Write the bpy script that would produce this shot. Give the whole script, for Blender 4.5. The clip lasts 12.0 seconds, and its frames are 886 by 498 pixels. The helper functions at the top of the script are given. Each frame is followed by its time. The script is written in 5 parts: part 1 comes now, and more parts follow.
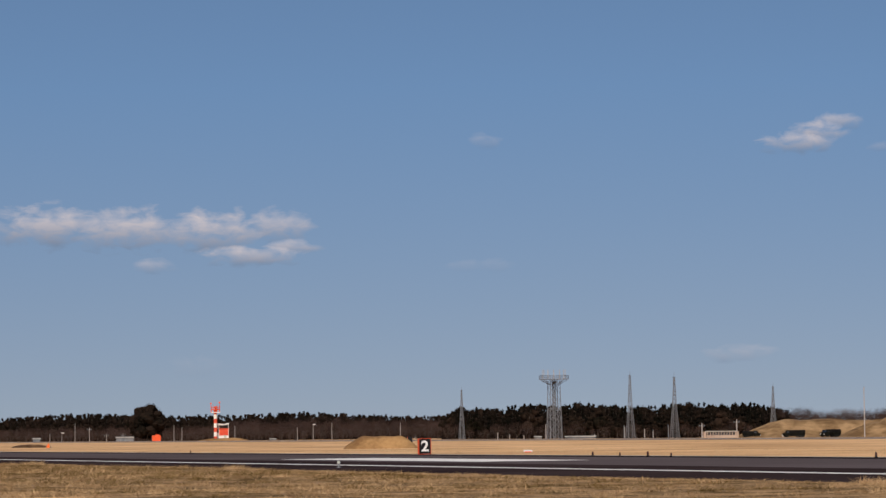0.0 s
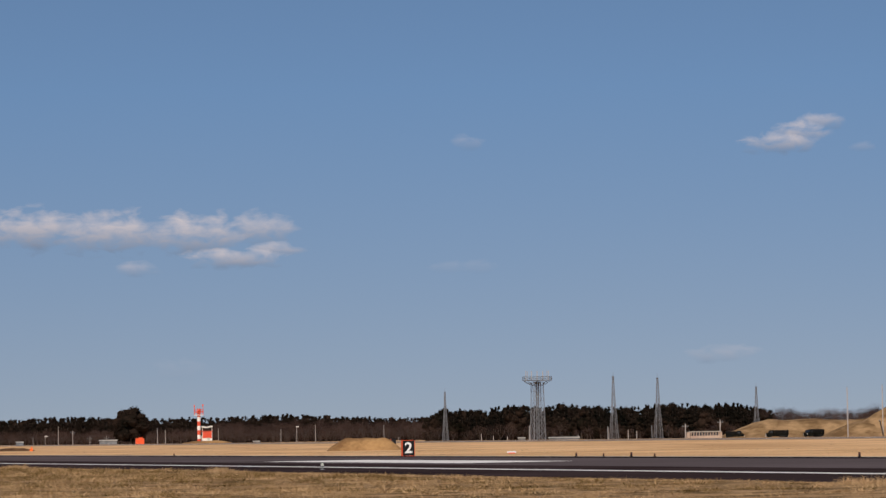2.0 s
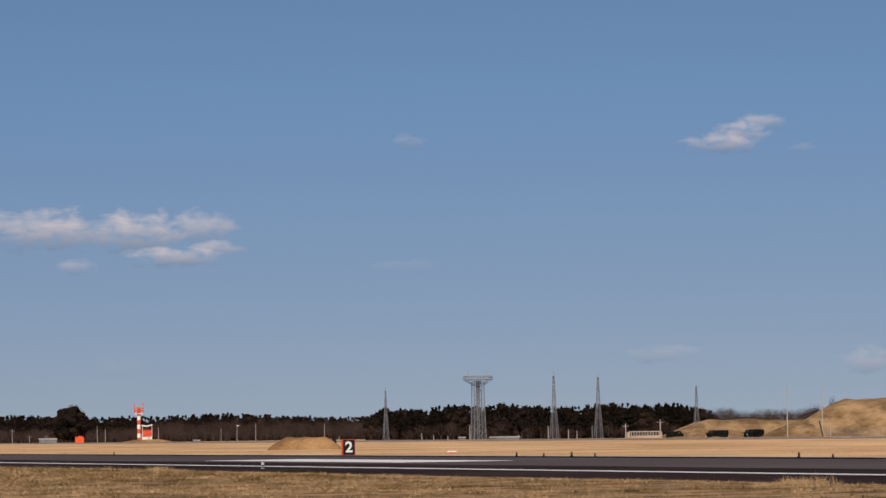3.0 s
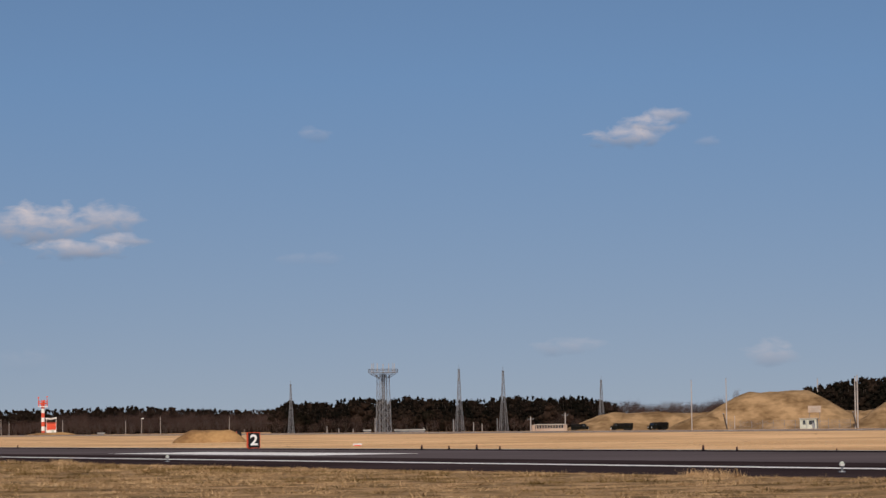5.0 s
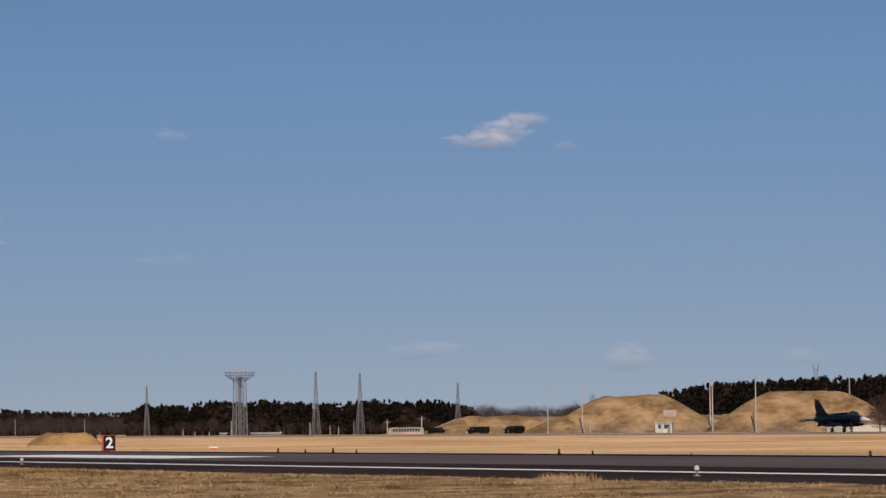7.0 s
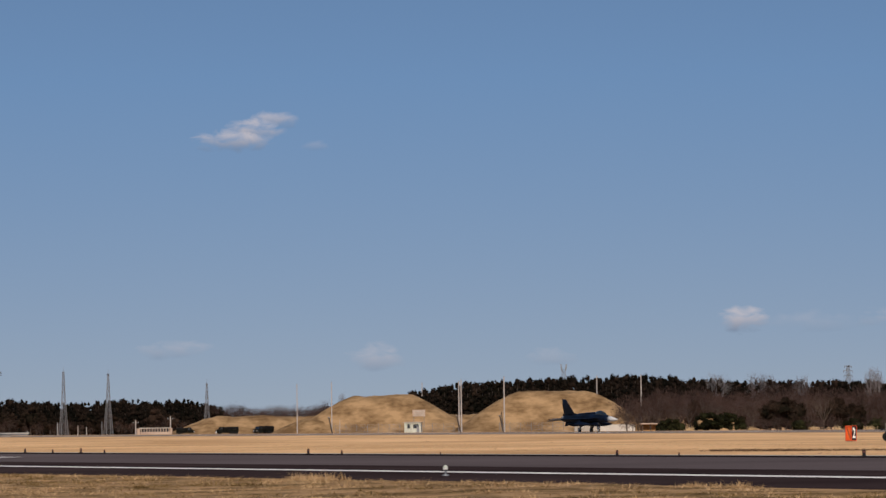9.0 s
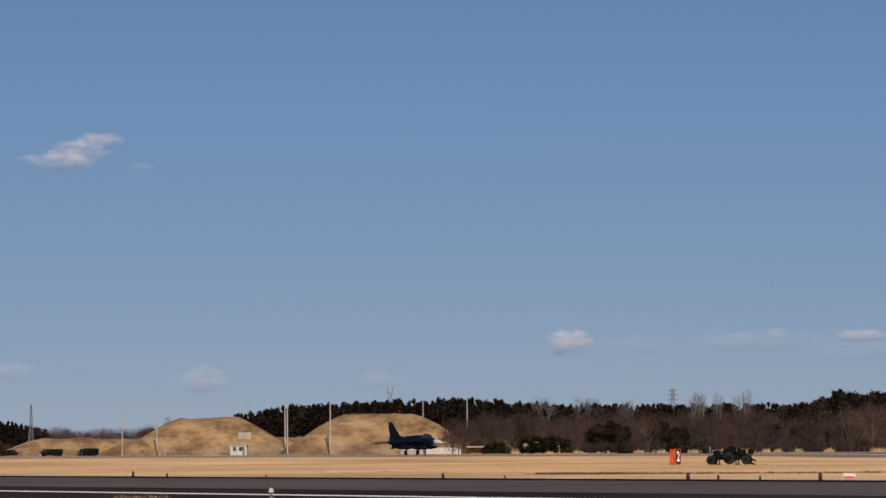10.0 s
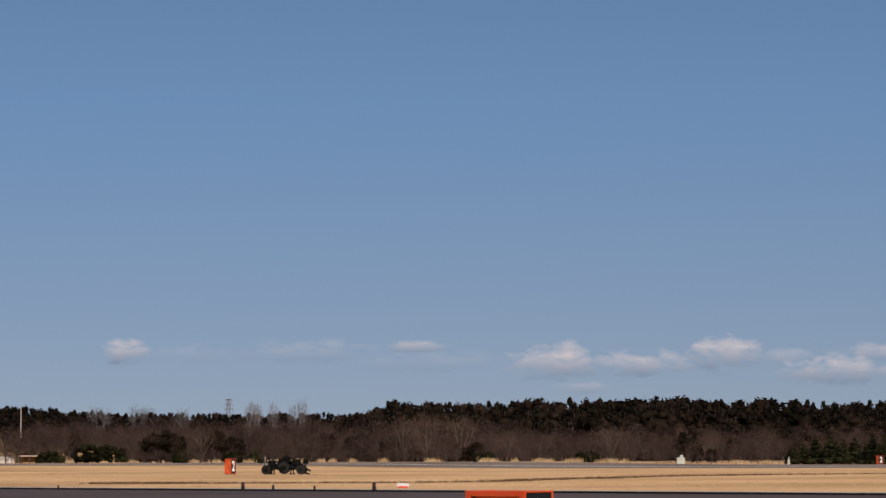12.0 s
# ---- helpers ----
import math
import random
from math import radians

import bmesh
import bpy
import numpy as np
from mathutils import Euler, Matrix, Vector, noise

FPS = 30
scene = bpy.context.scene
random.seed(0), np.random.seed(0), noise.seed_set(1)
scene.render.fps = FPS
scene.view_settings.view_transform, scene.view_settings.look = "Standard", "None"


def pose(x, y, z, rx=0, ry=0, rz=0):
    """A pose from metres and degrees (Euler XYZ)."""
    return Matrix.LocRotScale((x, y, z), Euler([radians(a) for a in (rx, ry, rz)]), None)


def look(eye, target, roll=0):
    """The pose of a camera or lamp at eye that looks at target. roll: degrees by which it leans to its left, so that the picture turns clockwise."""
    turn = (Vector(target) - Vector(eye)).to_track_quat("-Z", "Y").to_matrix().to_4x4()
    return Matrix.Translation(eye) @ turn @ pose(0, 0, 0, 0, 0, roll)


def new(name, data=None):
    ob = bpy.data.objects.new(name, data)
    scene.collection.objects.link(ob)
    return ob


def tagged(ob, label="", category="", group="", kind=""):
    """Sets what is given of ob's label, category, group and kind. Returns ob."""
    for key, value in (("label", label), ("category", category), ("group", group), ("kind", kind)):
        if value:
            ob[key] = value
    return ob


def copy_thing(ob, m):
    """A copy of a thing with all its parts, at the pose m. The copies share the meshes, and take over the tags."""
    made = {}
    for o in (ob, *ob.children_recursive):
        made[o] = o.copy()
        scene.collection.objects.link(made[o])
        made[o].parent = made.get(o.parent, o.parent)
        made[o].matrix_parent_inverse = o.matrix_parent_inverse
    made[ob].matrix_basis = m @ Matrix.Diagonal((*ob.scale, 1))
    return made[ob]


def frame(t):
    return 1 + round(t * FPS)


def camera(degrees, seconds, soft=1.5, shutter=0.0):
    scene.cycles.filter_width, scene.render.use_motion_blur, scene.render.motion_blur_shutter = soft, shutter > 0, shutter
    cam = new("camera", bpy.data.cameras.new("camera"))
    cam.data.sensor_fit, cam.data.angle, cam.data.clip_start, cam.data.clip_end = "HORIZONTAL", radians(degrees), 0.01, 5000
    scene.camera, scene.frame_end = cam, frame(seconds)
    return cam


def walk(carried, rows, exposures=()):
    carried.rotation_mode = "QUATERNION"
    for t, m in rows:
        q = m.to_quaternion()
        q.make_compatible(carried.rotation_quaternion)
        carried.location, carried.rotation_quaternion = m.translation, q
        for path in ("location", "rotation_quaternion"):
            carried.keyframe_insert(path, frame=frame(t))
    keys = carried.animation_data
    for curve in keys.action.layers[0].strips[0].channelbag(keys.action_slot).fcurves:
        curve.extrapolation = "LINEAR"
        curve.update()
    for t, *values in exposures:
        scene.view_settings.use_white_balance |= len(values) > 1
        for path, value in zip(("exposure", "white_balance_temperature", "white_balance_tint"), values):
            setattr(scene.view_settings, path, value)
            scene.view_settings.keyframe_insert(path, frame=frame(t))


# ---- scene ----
# The eye stands 1.75 m above the airfield; bearings are degrees to the right of the first view.
EYE = Vector((0.0, 0.0, 1.75))


def aim(bearing, pitch, roll):
    b, p = radians(bearing), radians(pitch)
    ahead = Vector((math.sin(b) * math.cos(p), math.cos(b) * math.cos(p), math.sin(p)))
    return look(EYE, EYE + ahead * 100.0, roll)


cam = camera(16.23, 12.0, soft=1.45)
# seconds, bearing, pitch, roll
PATH = [
    (0, 0.020, 3.386, -0.650),
    (0.5, 0.081, 3.578, -0.688),
    (1, 0.199, 3.454, -0.635),
    (1.5, 0.283, 3.399, -0.770),
    (2, 0.338, 3.411, -0.908),
    (2.5, 0.867, 3.263, -0.767),
    (3, 1.426, 3.384, -0.778),
    (3.2, 1.620, 3.360, -0.740),
    (4.8, 2.957, 3.234, -0.659),
    (5, 3.169, 3.230, -0.782),
    (5.5, 3.814, 3.175, -0.876),
    (6, 4.538, 3.102, -0.809),
    (6.5, 5.305, 3.145, -0.631),
    (6.7, 5.466, 3.256, -0.626),
    (8.3, 8.612, 3.149, -0.642),
    (8.5, 9.122, 3.193, -0.615),
    (9, 10.419, 3.204, -0.699),
    (9.5, 11.869, 3.537, -0.629),
    (10, 13.618, 3.589, -0.591),
    (10.5, 15.085, 3.399, -0.365),
    (11, 17.498, 3.249, -0.363),
    (11.5, 19.432, 3.510, -0.361),
    (12, 21.780, 3.694, -0.430),
]
walk(cam, [(t, aim(b, p, r)) for t, b, p, r in PATH])

# ---- light ----
SUN_AZ, SUN_EL = 188.0, 37.0
world = bpy.data.worlds.new("sky")
scene.world = world
world.use_nodes = True


def sky_nodes():
    nt = world.node_tree
    nt.nodes.clear()
    link = nt.links.new

    def node(kind, **inputs):
        n = nt.nodes.new(kind)
        for k, v in inputs.items():
            n.inputs[k].default_value = v
        return n

    def math_(op, a, b=None, c=None, clamp=False):
        n = nt.nodes.new("ShaderNodeMath")
        n.operation, n.use_clamp = op, clamp
        for i, v in enumerate((a, b, c)):
            if v is None:
                continue
            if isinstance(v, (int, float)):
                n.inputs[i].default_value = v
            else:
                link(v, n.inputs[i])
        return n.outputs[0]

    out = node("ShaderNodeOutputWorld")
    back = node("ShaderNodeBackground", Strength=0.076)
    link(back.outputs[0], out.inputs[0])
    coord = node("ShaderNodeTexCoord").outputs["Generated"]
    sep = node("ShaderNodeSeparateXYZ")
    link(coord, sep.inputs[0])
    x, y, z = sep.outputs
    # the clear winter sky: deeper blue comes down close to the horizon
    up = math_("ADD", math_("MULTIPLY", math_("MAXIMUM", z, 0.0), 1.6), 0.16)
    vec = node("ShaderNodeCombineXYZ")
    link(x, vec.inputs[0]); link(y, vec.inputs[1]); link(up, vec.inputs[2])
    norm = nt.nodes.new("ShaderNodeVectorMath"); norm.operation = "NORMALIZE"
    link(vec.outputs[0], norm.inputs[0])
    sky = nt.nodes.new("ShaderNodeTexSky")
    sky.sky_type = "NISHITA"
    sky.sun_disc = False
    sky.sun_elevation, sky.sun_rotation = radians(SUN_EL), radians(SUN_AZ)
    sky.air_density, sky.dust_density, sky.ozone_density = 1.0, 0.6, 1.0
    link(norm.outputs[0], sky.inputs[0])
    tint = nt.nodes.new("ShaderNodeMix"); tint.data_type = "RGBA"; tint.blend_type = "MULTIPLY"
    tint.inputs[0].default_value = 1.0
    link(sky.outputs[0], tint.inputs[6])
    # grey winter haze low down
    haze = nt.nodes.new("ShaderNodeMix"); haze.data_type = "RGBA"
    haze.inputs[6].default_value, haze.inputs[7].default_value = HAZE_LOW, HAZE_HIGH
    link(math_("MULTIPLY", z, 9.0, clamp=True), haze.inputs[0])
    link(haze.outputs[2], tint.inputs[7])
    # clouds: bearing, elevation, half width, half height, thickness
    az = math_("MULTIPLY", math_("ARCTAN2", x, y), 57.2958)
    el = math_("MULTIPLY", math_("ARCSINE", z), 57.2958)
    pos = node("ShaderNodeCombineXYZ")
    link(az, pos.inputs[0]); link(math_("MULTIPLY", el, 2.2), pos.inputs[1])
    big = node("ShaderNodeTexNoise", Scale=2.3, Detail=6.0, Roughness=0.52, Distortion=0.3)
    link(pos.outputs[0], big.inputs["Vector"])
    rag = math_("MULTIPLY", math_("SUBTRACT", big.outputs[0], 0.5), 4.0)
    total, shade = None, None
    for b, e, w, h, k in CLOUDS:
        dx = math_("DIVIDE", math_("SUBTRACT", az, b), w)
        dy = math_("DIVIDE", math_("SUBTRACT", el, e), h)
        r2 = math_("ADD", math_("MULTIPLY", dx, dx), math_("MULTIPLY", dy, dy))
        m = math_("ADD", math_("SUBTRACT", 1.15, r2), rag)
        m = math_("MULTIPLY", math_("MULTIPLY", m, 0.64, clamp=True), math_("MULTIPLY_ADD", r2, -0.35, 1.25, clamp=True))
        m = math_("MULTIPLY", m, k)
        s = math_("MULTIPLY", m, math_("MULTIPLY_ADD", dy, 0.8, 0.68, clamp=True))
        total = m if total is None else math_("MAXIMUM", total, m)
        shade = s if shade is None else math_("MAXIMUM", shade, s)
    lit = nt.nodes.new("ShaderNodeMix"); lit.data_type = "RGBA"
    lit.inputs[6].default_value = CLOUD_SHADE
    lit.inputs[7].default_value = CLOUD_LIT
    link(math_("DIVIDE", shade, math_("MAXIMUM", total, 0.001), clamp=True), lit.inputs[0])
    mix = nt.nodes.new("ShaderNodeMix"); mix.data_type = "RGBA"
    link(math_("MULTIPLY", total, 1.0, clamp=True), mix.inputs[0])
    link(tint.outputs[2], mix.inputs[6])
    link(lit.outputs[2], mix.inputs[7])
    link(mix.outputs[2], back.inputs[0])


HAZE_LOW, HAZE_HIGH = (1.07, 0.87, 0.80, 1.0), (0.962, 1.077, 1.178, 1.0)
CLOUD_LIT = (7.4, 6.8, 7.2, 1.0)
CLOUD_SHADE = (2.3, 2.9, 4.1, 1.0)
CLOUDS = [
    (-7.25, 3.84, 1.1, 0.40, 0.95), (-5.80, 3.78, 1.2, 0.42, 0.95), (-4.25, 3.74, 1.1, 0.40, 0.95), (-3.05, 3.82, 0.7, 0.34, 0.75),
    (-3.45, 3.30, 1.0, 0.20, 0.85), (-2.75, 3.45, 0.5, 0.16, 0.7), (-5.28, 3.11, 0.4, 0.14, 0.4), (0.74, 3.07, 0.6, 0.14, 0.14),
    (6.62, 5.25, 0.75, 0.20, 0.92), (6.95, 5.42, 0.5, 0.26, 0.85), (7.30, 5.62, 0.45, 0.17, 0.6), (8.08, 5.14, 0.25, 0.10, 0.2),
    (0.82, 5.37, 0.28, 0.14, 0.28), (-4.53, 1.26, 0.5, 0.22, 0.10),
    (5.42, 1.40, 0.7, 0.18, 0.28), (9.18, 1.20, 0.5, 0.26, 0.45), (12.38, 1.19, 0.45, 0.17, 0.25),
    (15.89, 1.83, 0.46, 0.24, 0.95), (17.19, 1.77, 0.8, 0.2, 0.15), (19.30, 1.82, 1.3, 0.22, 0.33), (21.28, 1.90, 0.5, 0.15, 0.6),
    (21.6, 1.62, 1.5, 0.2, 0.2), (23.90, 1.58, 0.9, 0.34, 1.0), (24.05, 1.78, 0.4, 0.2, 0.85), (25.40, 1.54, 0.95, 0.24, 0.85), (26.95, 1.72, 0.75, 0.33, 0.92),
    (24.30, 1.12, 0.5, 0.12, 0.35), (28.13, 1.63, 0.6, 0.2, 0.35), (29.05, 1.40, 1.1, 0.28, 0.88), (29.75, 1.70, 0.6, 0.2, 0.7),
]
sky_nodes()
sun = new("sun", bpy.data.lights.new("sun", "SUN"))
sun.data.energy, sun.data.angle, sun.data.color = 4.0, radians(0.53), (1.0, 0.865, 0.725)
sun.matrix_world = look((
    900 * math.sin(radians(SUN_AZ)) * math.cos(radians(SUN_EL)),
    900 * math.cos(radians(SUN_AZ)) * math.cos(radians(SUN_EL)), 900 * math.sin(radians(SUN_EL))), (0, 0, 0))
scene.view_settings.exposure = 0.0


# ---- materials ----
def material(name, dark, light, scale=1.0, rough=0.8, metal=0.0, bump=0.0, fine=12.0, mid=0.5, spread=0.18, per_thing=0.0,
             per_island=0.0, stretch=(1, 1, 1), sheen=0.0, spec=0.5, clear=0.0):
    """Two scales of noise between two colours, with fine relief; scale in features a metre."""
    m = bpy.data.materials.new(name)
    m.use_nodes = True
    nt = m.node_tree
    link, b = nt.links.new, nt.nodes["Principled BSDF"]
    coord = nt.nodes.new("ShaderNodeTexCoord")
    mapping = nt.nodes.new("ShaderNodeMapping")
    mapping.inputs["Scale"].default_value = stretch
    link(coord.outputs["Object"], mapping.inputs[0])
    n1 = nt.nodes.new("ShaderNodeTexNoise"); n1.inputs["Scale"].default_value = scale; n1.inputs["Detail"].default_value = 5
    n2 = nt.nodes.new("ShaderNodeTexNoise"); n2.inputs["Scale"].default_value = scale * fine; n2.inputs["Detail"].default_value = 4
    link(mapping.outputs[0], n1.inputs[0]); link(mapping.outputs[0], n2.inputs[0])
    add = nt.nodes.new("ShaderNodeMath"); add.operation = "MULTIPLY_ADD"
    add.inputs[1].default_value = 0.4
    link(n2.outputs[0], add.inputs[0]); link(n1.outputs[0], add.inputs[2])
    value = add.outputs[0]
    for amount, source in ((per_thing, ("ShaderNodeObjectInfo", "Random")), (per_island, ("ShaderNodeNewGeometry", "Random Per Island"))):
        if amount:
            rnd = nt.nodes.new(source[0])
            more = nt.nodes.new("ShaderNodeMath"); more.operation = "MULTIPLY_ADD"
            shift = nt.nodes.new("ShaderNodeMath"); shift.operation = "SUBTRACT"
            link(rnd.outputs[source[1]], shift.inputs[0]); shift.inputs[1].default_value = 0.5
            link(shift.outputs[0], more.inputs[0]); more.inputs[1].default_value = amount
            link(value, more.inputs[2]); value = more.outputs[0]
    ramp = nt.nodes.new("ShaderNodeMapRange")
    ramp.inputs["From Min"].default_value, ramp.inputs["From Max"].default_value = mid + 0.2 - spread, mid + 0.2 + spread
    link(value, ramp.inputs[0])
    mix = nt.nodes.new("ShaderNodeMix"); mix.data_type = "RGBA"
    mix.inputs[6].default_value, mix.inputs[7].default_value = (*dark, 1), (*light, 1)
    link(ramp.outputs[0], mix.inputs[0]); link(mix.outputs[2], b.inputs["Base Color"])
    b.inputs["Roughness"].default_value, b.inputs["Metallic"].default_value = rough, metal
    b.inputs["Specular IOR Level"].default_value = spec
    b.inputs["Coat Weight"].default_value = clear
    if bump:
        bp = nt.nodes.new("ShaderNodeBump"); bp.inputs["Strength"].default_value = bump; bp.inputs["Distance"].default_value = 0.05
        link(n2.outputs[0], bp.inputs["Height"]); link(bp.outputs[0], b.inputs["Normal"])
    return m


M = dict(
    straw=material("dry_grass", (0.43, 0.25, 0.115), (0.80, 0.51, 0.27), 0.045, 0.95, bump=0.5, fine=30, spread=0.2, spec=0.05),
    blades=material("grass_blades", (0.22, 0.140, 0.064), (0.56, 0.38, 0.21), 0.55, 0.95, fine=5, spread=0.20, per_island=0.22, spec=0.05),
    asphalt=material("asphalt", (0.17, 0.135, 0.11), (0.26, 0.21, 0.175), 0.05, 0.95, fine=60, spec=0.03),
    shoulder=material("shoulder_asphalt", (0.025, 0.0175, 0.0187), (0.046, 0.033, 0.034), 0.06, 0.95, fine=60, spec=0.0),
    dark_edge=material("dark_edge_asphalt", (0.010, 0.0075, 0.0085), (0.020, 0.0155, 0.0165), 0.06, 0.95, fine=60, spec=0.0),
    grooved=material("runway_asphalt", (0.078, 0.064, 0.067), (0.110, 0.091, 0.095), 0.04, 0.95, fine=60, spec=0.0),
    concrete=material("concrete", (0.30, 0.28, 0.25), (0.46, 0.43, 0.38), 0.4, 0.9, bump=0.2),
    white=material("white_paint", (0.66, 0.64, 0.60), (0.82, 0.80, 0.77), 0.8, 0.7, bump=0.1, fine=20),
    orange=material("orange_paint", (0.80, 0.13, 0.015), (0.90, 0.19, 0.03), 1.2, 0.45, fine=15, bump=0.03),
    orange_dark=material("orange_frame_paint", (0.62, 0.065, 0.012), (0.74, 0.10, 0.02), 1.2, 0.45, fine=15),
    red=material("red_paint", (0.55, 0.05, 0.02), (0.70, 0.10, 0.04), 0.6, 0.5),
    black=material("black_paint", (0.010, 0.010, 0.012), (0.022, 0.021, 0.024), 1.0, 0.7, spec=0.1),
    digit=material("reflective_white", (0.70, 0.69, 0.66), (0.86, 0.85, 0.83), 3.0, 0.5),
    steel=material("galvanised_steel", (0.11, 0.115, 0.13), (0.20, 0.21, 0.23), 0.8, 0.6, metal=0.3),
    steel_dark=material("weathered_steel", (0.12, 0.13, 0.14), (0.22, 0.23, 0.25), 0.8, 0.6, metal=0.4),
    pole=material("concrete_pole", (0.29, 0.26, 0.25), (0.41, 0.38, 0.36), 0.5, 0.85),
    earth=material("bare_earth", (0.17, 0.090, 0.038), (0.37, 0.22, 0.095), 0.25, 0.95, bump=0.5, fine=9, spec=0.1),
    turf=material("winter_turf", (0.13, 0.078, 0.037), (0.335, 0.218, 0.115), 0.10, 0.95, bump=0.8, fine=5, spread=0.14, spec=0.05, stretch=(1, 1, 2.2)),
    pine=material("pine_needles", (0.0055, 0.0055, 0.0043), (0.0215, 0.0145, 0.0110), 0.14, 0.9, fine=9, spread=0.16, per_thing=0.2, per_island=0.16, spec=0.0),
    evergreen=material("evergreen_leaves", (0.006, 0.0065, 0.003), (0.026, 0.027, 0.011), 0.3, 0.8, fine=8, per_thing=0.2, per_island=0.25, spec=0.03),
    twig=material("bare_twigs", (0.018, 0.0115, 0.0100), (0.074, 0.048, 0.042), 0.13, 0.95, fine=6, spread=0.13, per_thing=0.3, per_island=0.15, spec=0.03),
    bark=material("bark", (0.028, 0.020, 0.016), (0.075, 0.055, 0.044), 1.5, 0.95, bump=0.4),
    pale_bark=material("pale_bark", (0.05, 0.038, 0.030), (0.105, 0.082, 0.066), 1.5, 0.95, bump=0.3),
    pale_twig=material("pale_twigs", (0.045, 0.030, 0.024), (0.10, 0.072, 0.055), 0.2, 0.95, fine=6, per_thing=0.3, per_island=0.2, spec=0.05),
    # twigs and bark of the skyline trees, paled to paint in distance haze
    hazed_twig=material("hazed_grey_twigs", (0.11, 0.10, 0.105), (0.19, 0.18, 0.185), 0.2, 0.95, fine=6, per_thing=0.3, per_island=0.2, spec=0.05),
    scorched=material("scorched_grass", (0.045, 0.024, 0.015), (0.16, 0.09, 0.045), 0.5, 0.95, bump=0.5, fine=6, spec=0.05),
    olive_grass=material("green_tinged_grass", (0.070, 0.045, 0.014), (0.23, 0.148, 0.058), 0.6, 0.95, fine=5, spread=0.22, per_island=0.25, spec=0.05),
    reed=material("dry_reeds", (0.38, 0.26, 0.13), (0.60, 0.45, 0.27), 0.6, 0.9, per_island=0.4, spec=0.1),
    jet=material("blue_camouflage", (0.0022, 0.0030, 0.0065), (0.004, 0.009, 0.024), 0.22, 0.42, fine=7, spread=0.05, spec=0.13),
    radome=material("grey_radome", (0.50, 0.50, 0.50), (0.60, 0.60, 0.60), 0.8, 0.45),
    olive=material("olive_paint", (0.004, 0.0042, 0.0034), (0.011, 0.0112, 0.0085), 0.9, 0.85, spec=0.03),
    canvas=material("dark_canvas", (0.006, 0.006, 0.006), (0.015, 0.014, 0.013), 0.8, 0.95, bump=0.3, spec=0.03),
    rubber=material("tyre_rubber", (0.012, 0.012, 0.012), (0.025, 0.024, 0.023), 2.0, 0.9, spec=0.08),
    glass=material("dark_glass", (0.010, 0.014, 0.020), (0.02, 0.03, 0.04), 1.0, 0.08, spec=0.8),
    beige=material("beige_wall", (0.30, 0.22, 0.17), (0.42, 0.32, 0.25), 0.4, 0.8),
    pale=material("pale_wall", (0.36, 0.39, 0.34), (0.50, 0.52, 0.45), 0.4, 0.8),
    band_red=material("faded_red_band_brace_shade", (0.10, 0.03, 0.02), (0.16, 0.05, 0.035), 1.0, 0.7),
    weed=material("dead_weeds", (0.055, 0.032, 0.018), (0.16, 0.10, 0.055), 0.3, 0.95, per_island=0.4, spec=0.1),
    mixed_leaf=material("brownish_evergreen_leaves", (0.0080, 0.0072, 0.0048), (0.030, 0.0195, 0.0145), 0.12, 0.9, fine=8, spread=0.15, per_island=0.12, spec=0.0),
    thatch=material("grass_thatch", (0.105, 0.066, 0.027), (0.36, 0.230, 0.120), 0.5, 0.95, bump=0.5, fine=5, spread=0.12, spec=0.03),
    limewash=material("weathered_limewash", (0.46, 0.43, 0.38), (0.62, 0.59, 0.54), 0.35, 0.9, bump=0.2),
)


# ---- helpers for shapes ----
def part(name, bm, mat, parent=None, label="", smooth=False):
    me = bpy.data.meshes.new(name)
    bm.to_mesh(me)
    bm.free()
    me.materials.append(M[mat])
    if smooth:
        for f in me.polygons:
            f.use_smooth = True
    ob = new(name, me)
    if parent is not None:
        ob.parent = parent
    return tagged(ob, label)


def raw(name, verts, faces, mat, parent=None, label="", smooth=False):
    me = bpy.data.meshes.new(name)
    me.from_pydata(verts, [], faces)
    me.update()
    me.materials.append(M[mat])
    if smooth:
        for f in me.polygons:
            f.use_smooth = True
    ob = new(name, me)
    if parent is not None:
        ob.parent = parent
    return tagged(ob, label)


def thing(name, m, label, category, group="", kind=""):
    ob = new(name)
    ob.empty_display_size = 0.3
    ob.matrix_world = m
    return tagged(ob, label, category, group, kind)


def box(bm, c, s, rot=None, bevel=0.0):
    m = Matrix.Translation(c) @ (rot or Matrix()) @ Matrix.Diagonal((*s, 1))
    r = bmesh.ops.create_cube(bm, size=1.0, matrix=m)
    if bevel:
        edges = list({e for v in r["verts"] for e in v.link_edges})
        bmesh.ops.bevel(bm, geom=edges, offset=bevel, segments=2, affect="EDGES", profile=0.6)
    return bm


def bar(bm, a, b, r0, r1=None, n=6):
    a, b = Vector(a), Vector(b)
    d = b - a
    m = Matrix.Translation((a + b) / 2) @ d.to_track_quat("Z", "Y").to_matrix().to_4x4()
    bmesh.ops.create_cone(bm, cap_ends=True, segments=n, radius1=r0, radius2=r0 if r1 is None else r1, depth=d.length, matrix=m)
    return bm


def loft(bm, rings, cap=True):
    rows = [[bm.verts.new(p) for p in ring] for ring in rings]
    n = len(rows[0])
    for a, b in zip(rows, rows[1:]):
        for i in range(n):
            bm.faces.new((a[i], a[(i + 1) % n], b[(i + 1) % n], b[i]))
    if cap:
        bm.faces.new(rows[0][::-1])
        bm.faces.new(rows[-1])
    bmesh.ops.recalc_face_normals(bm, faces=bm.faces)
    return bm


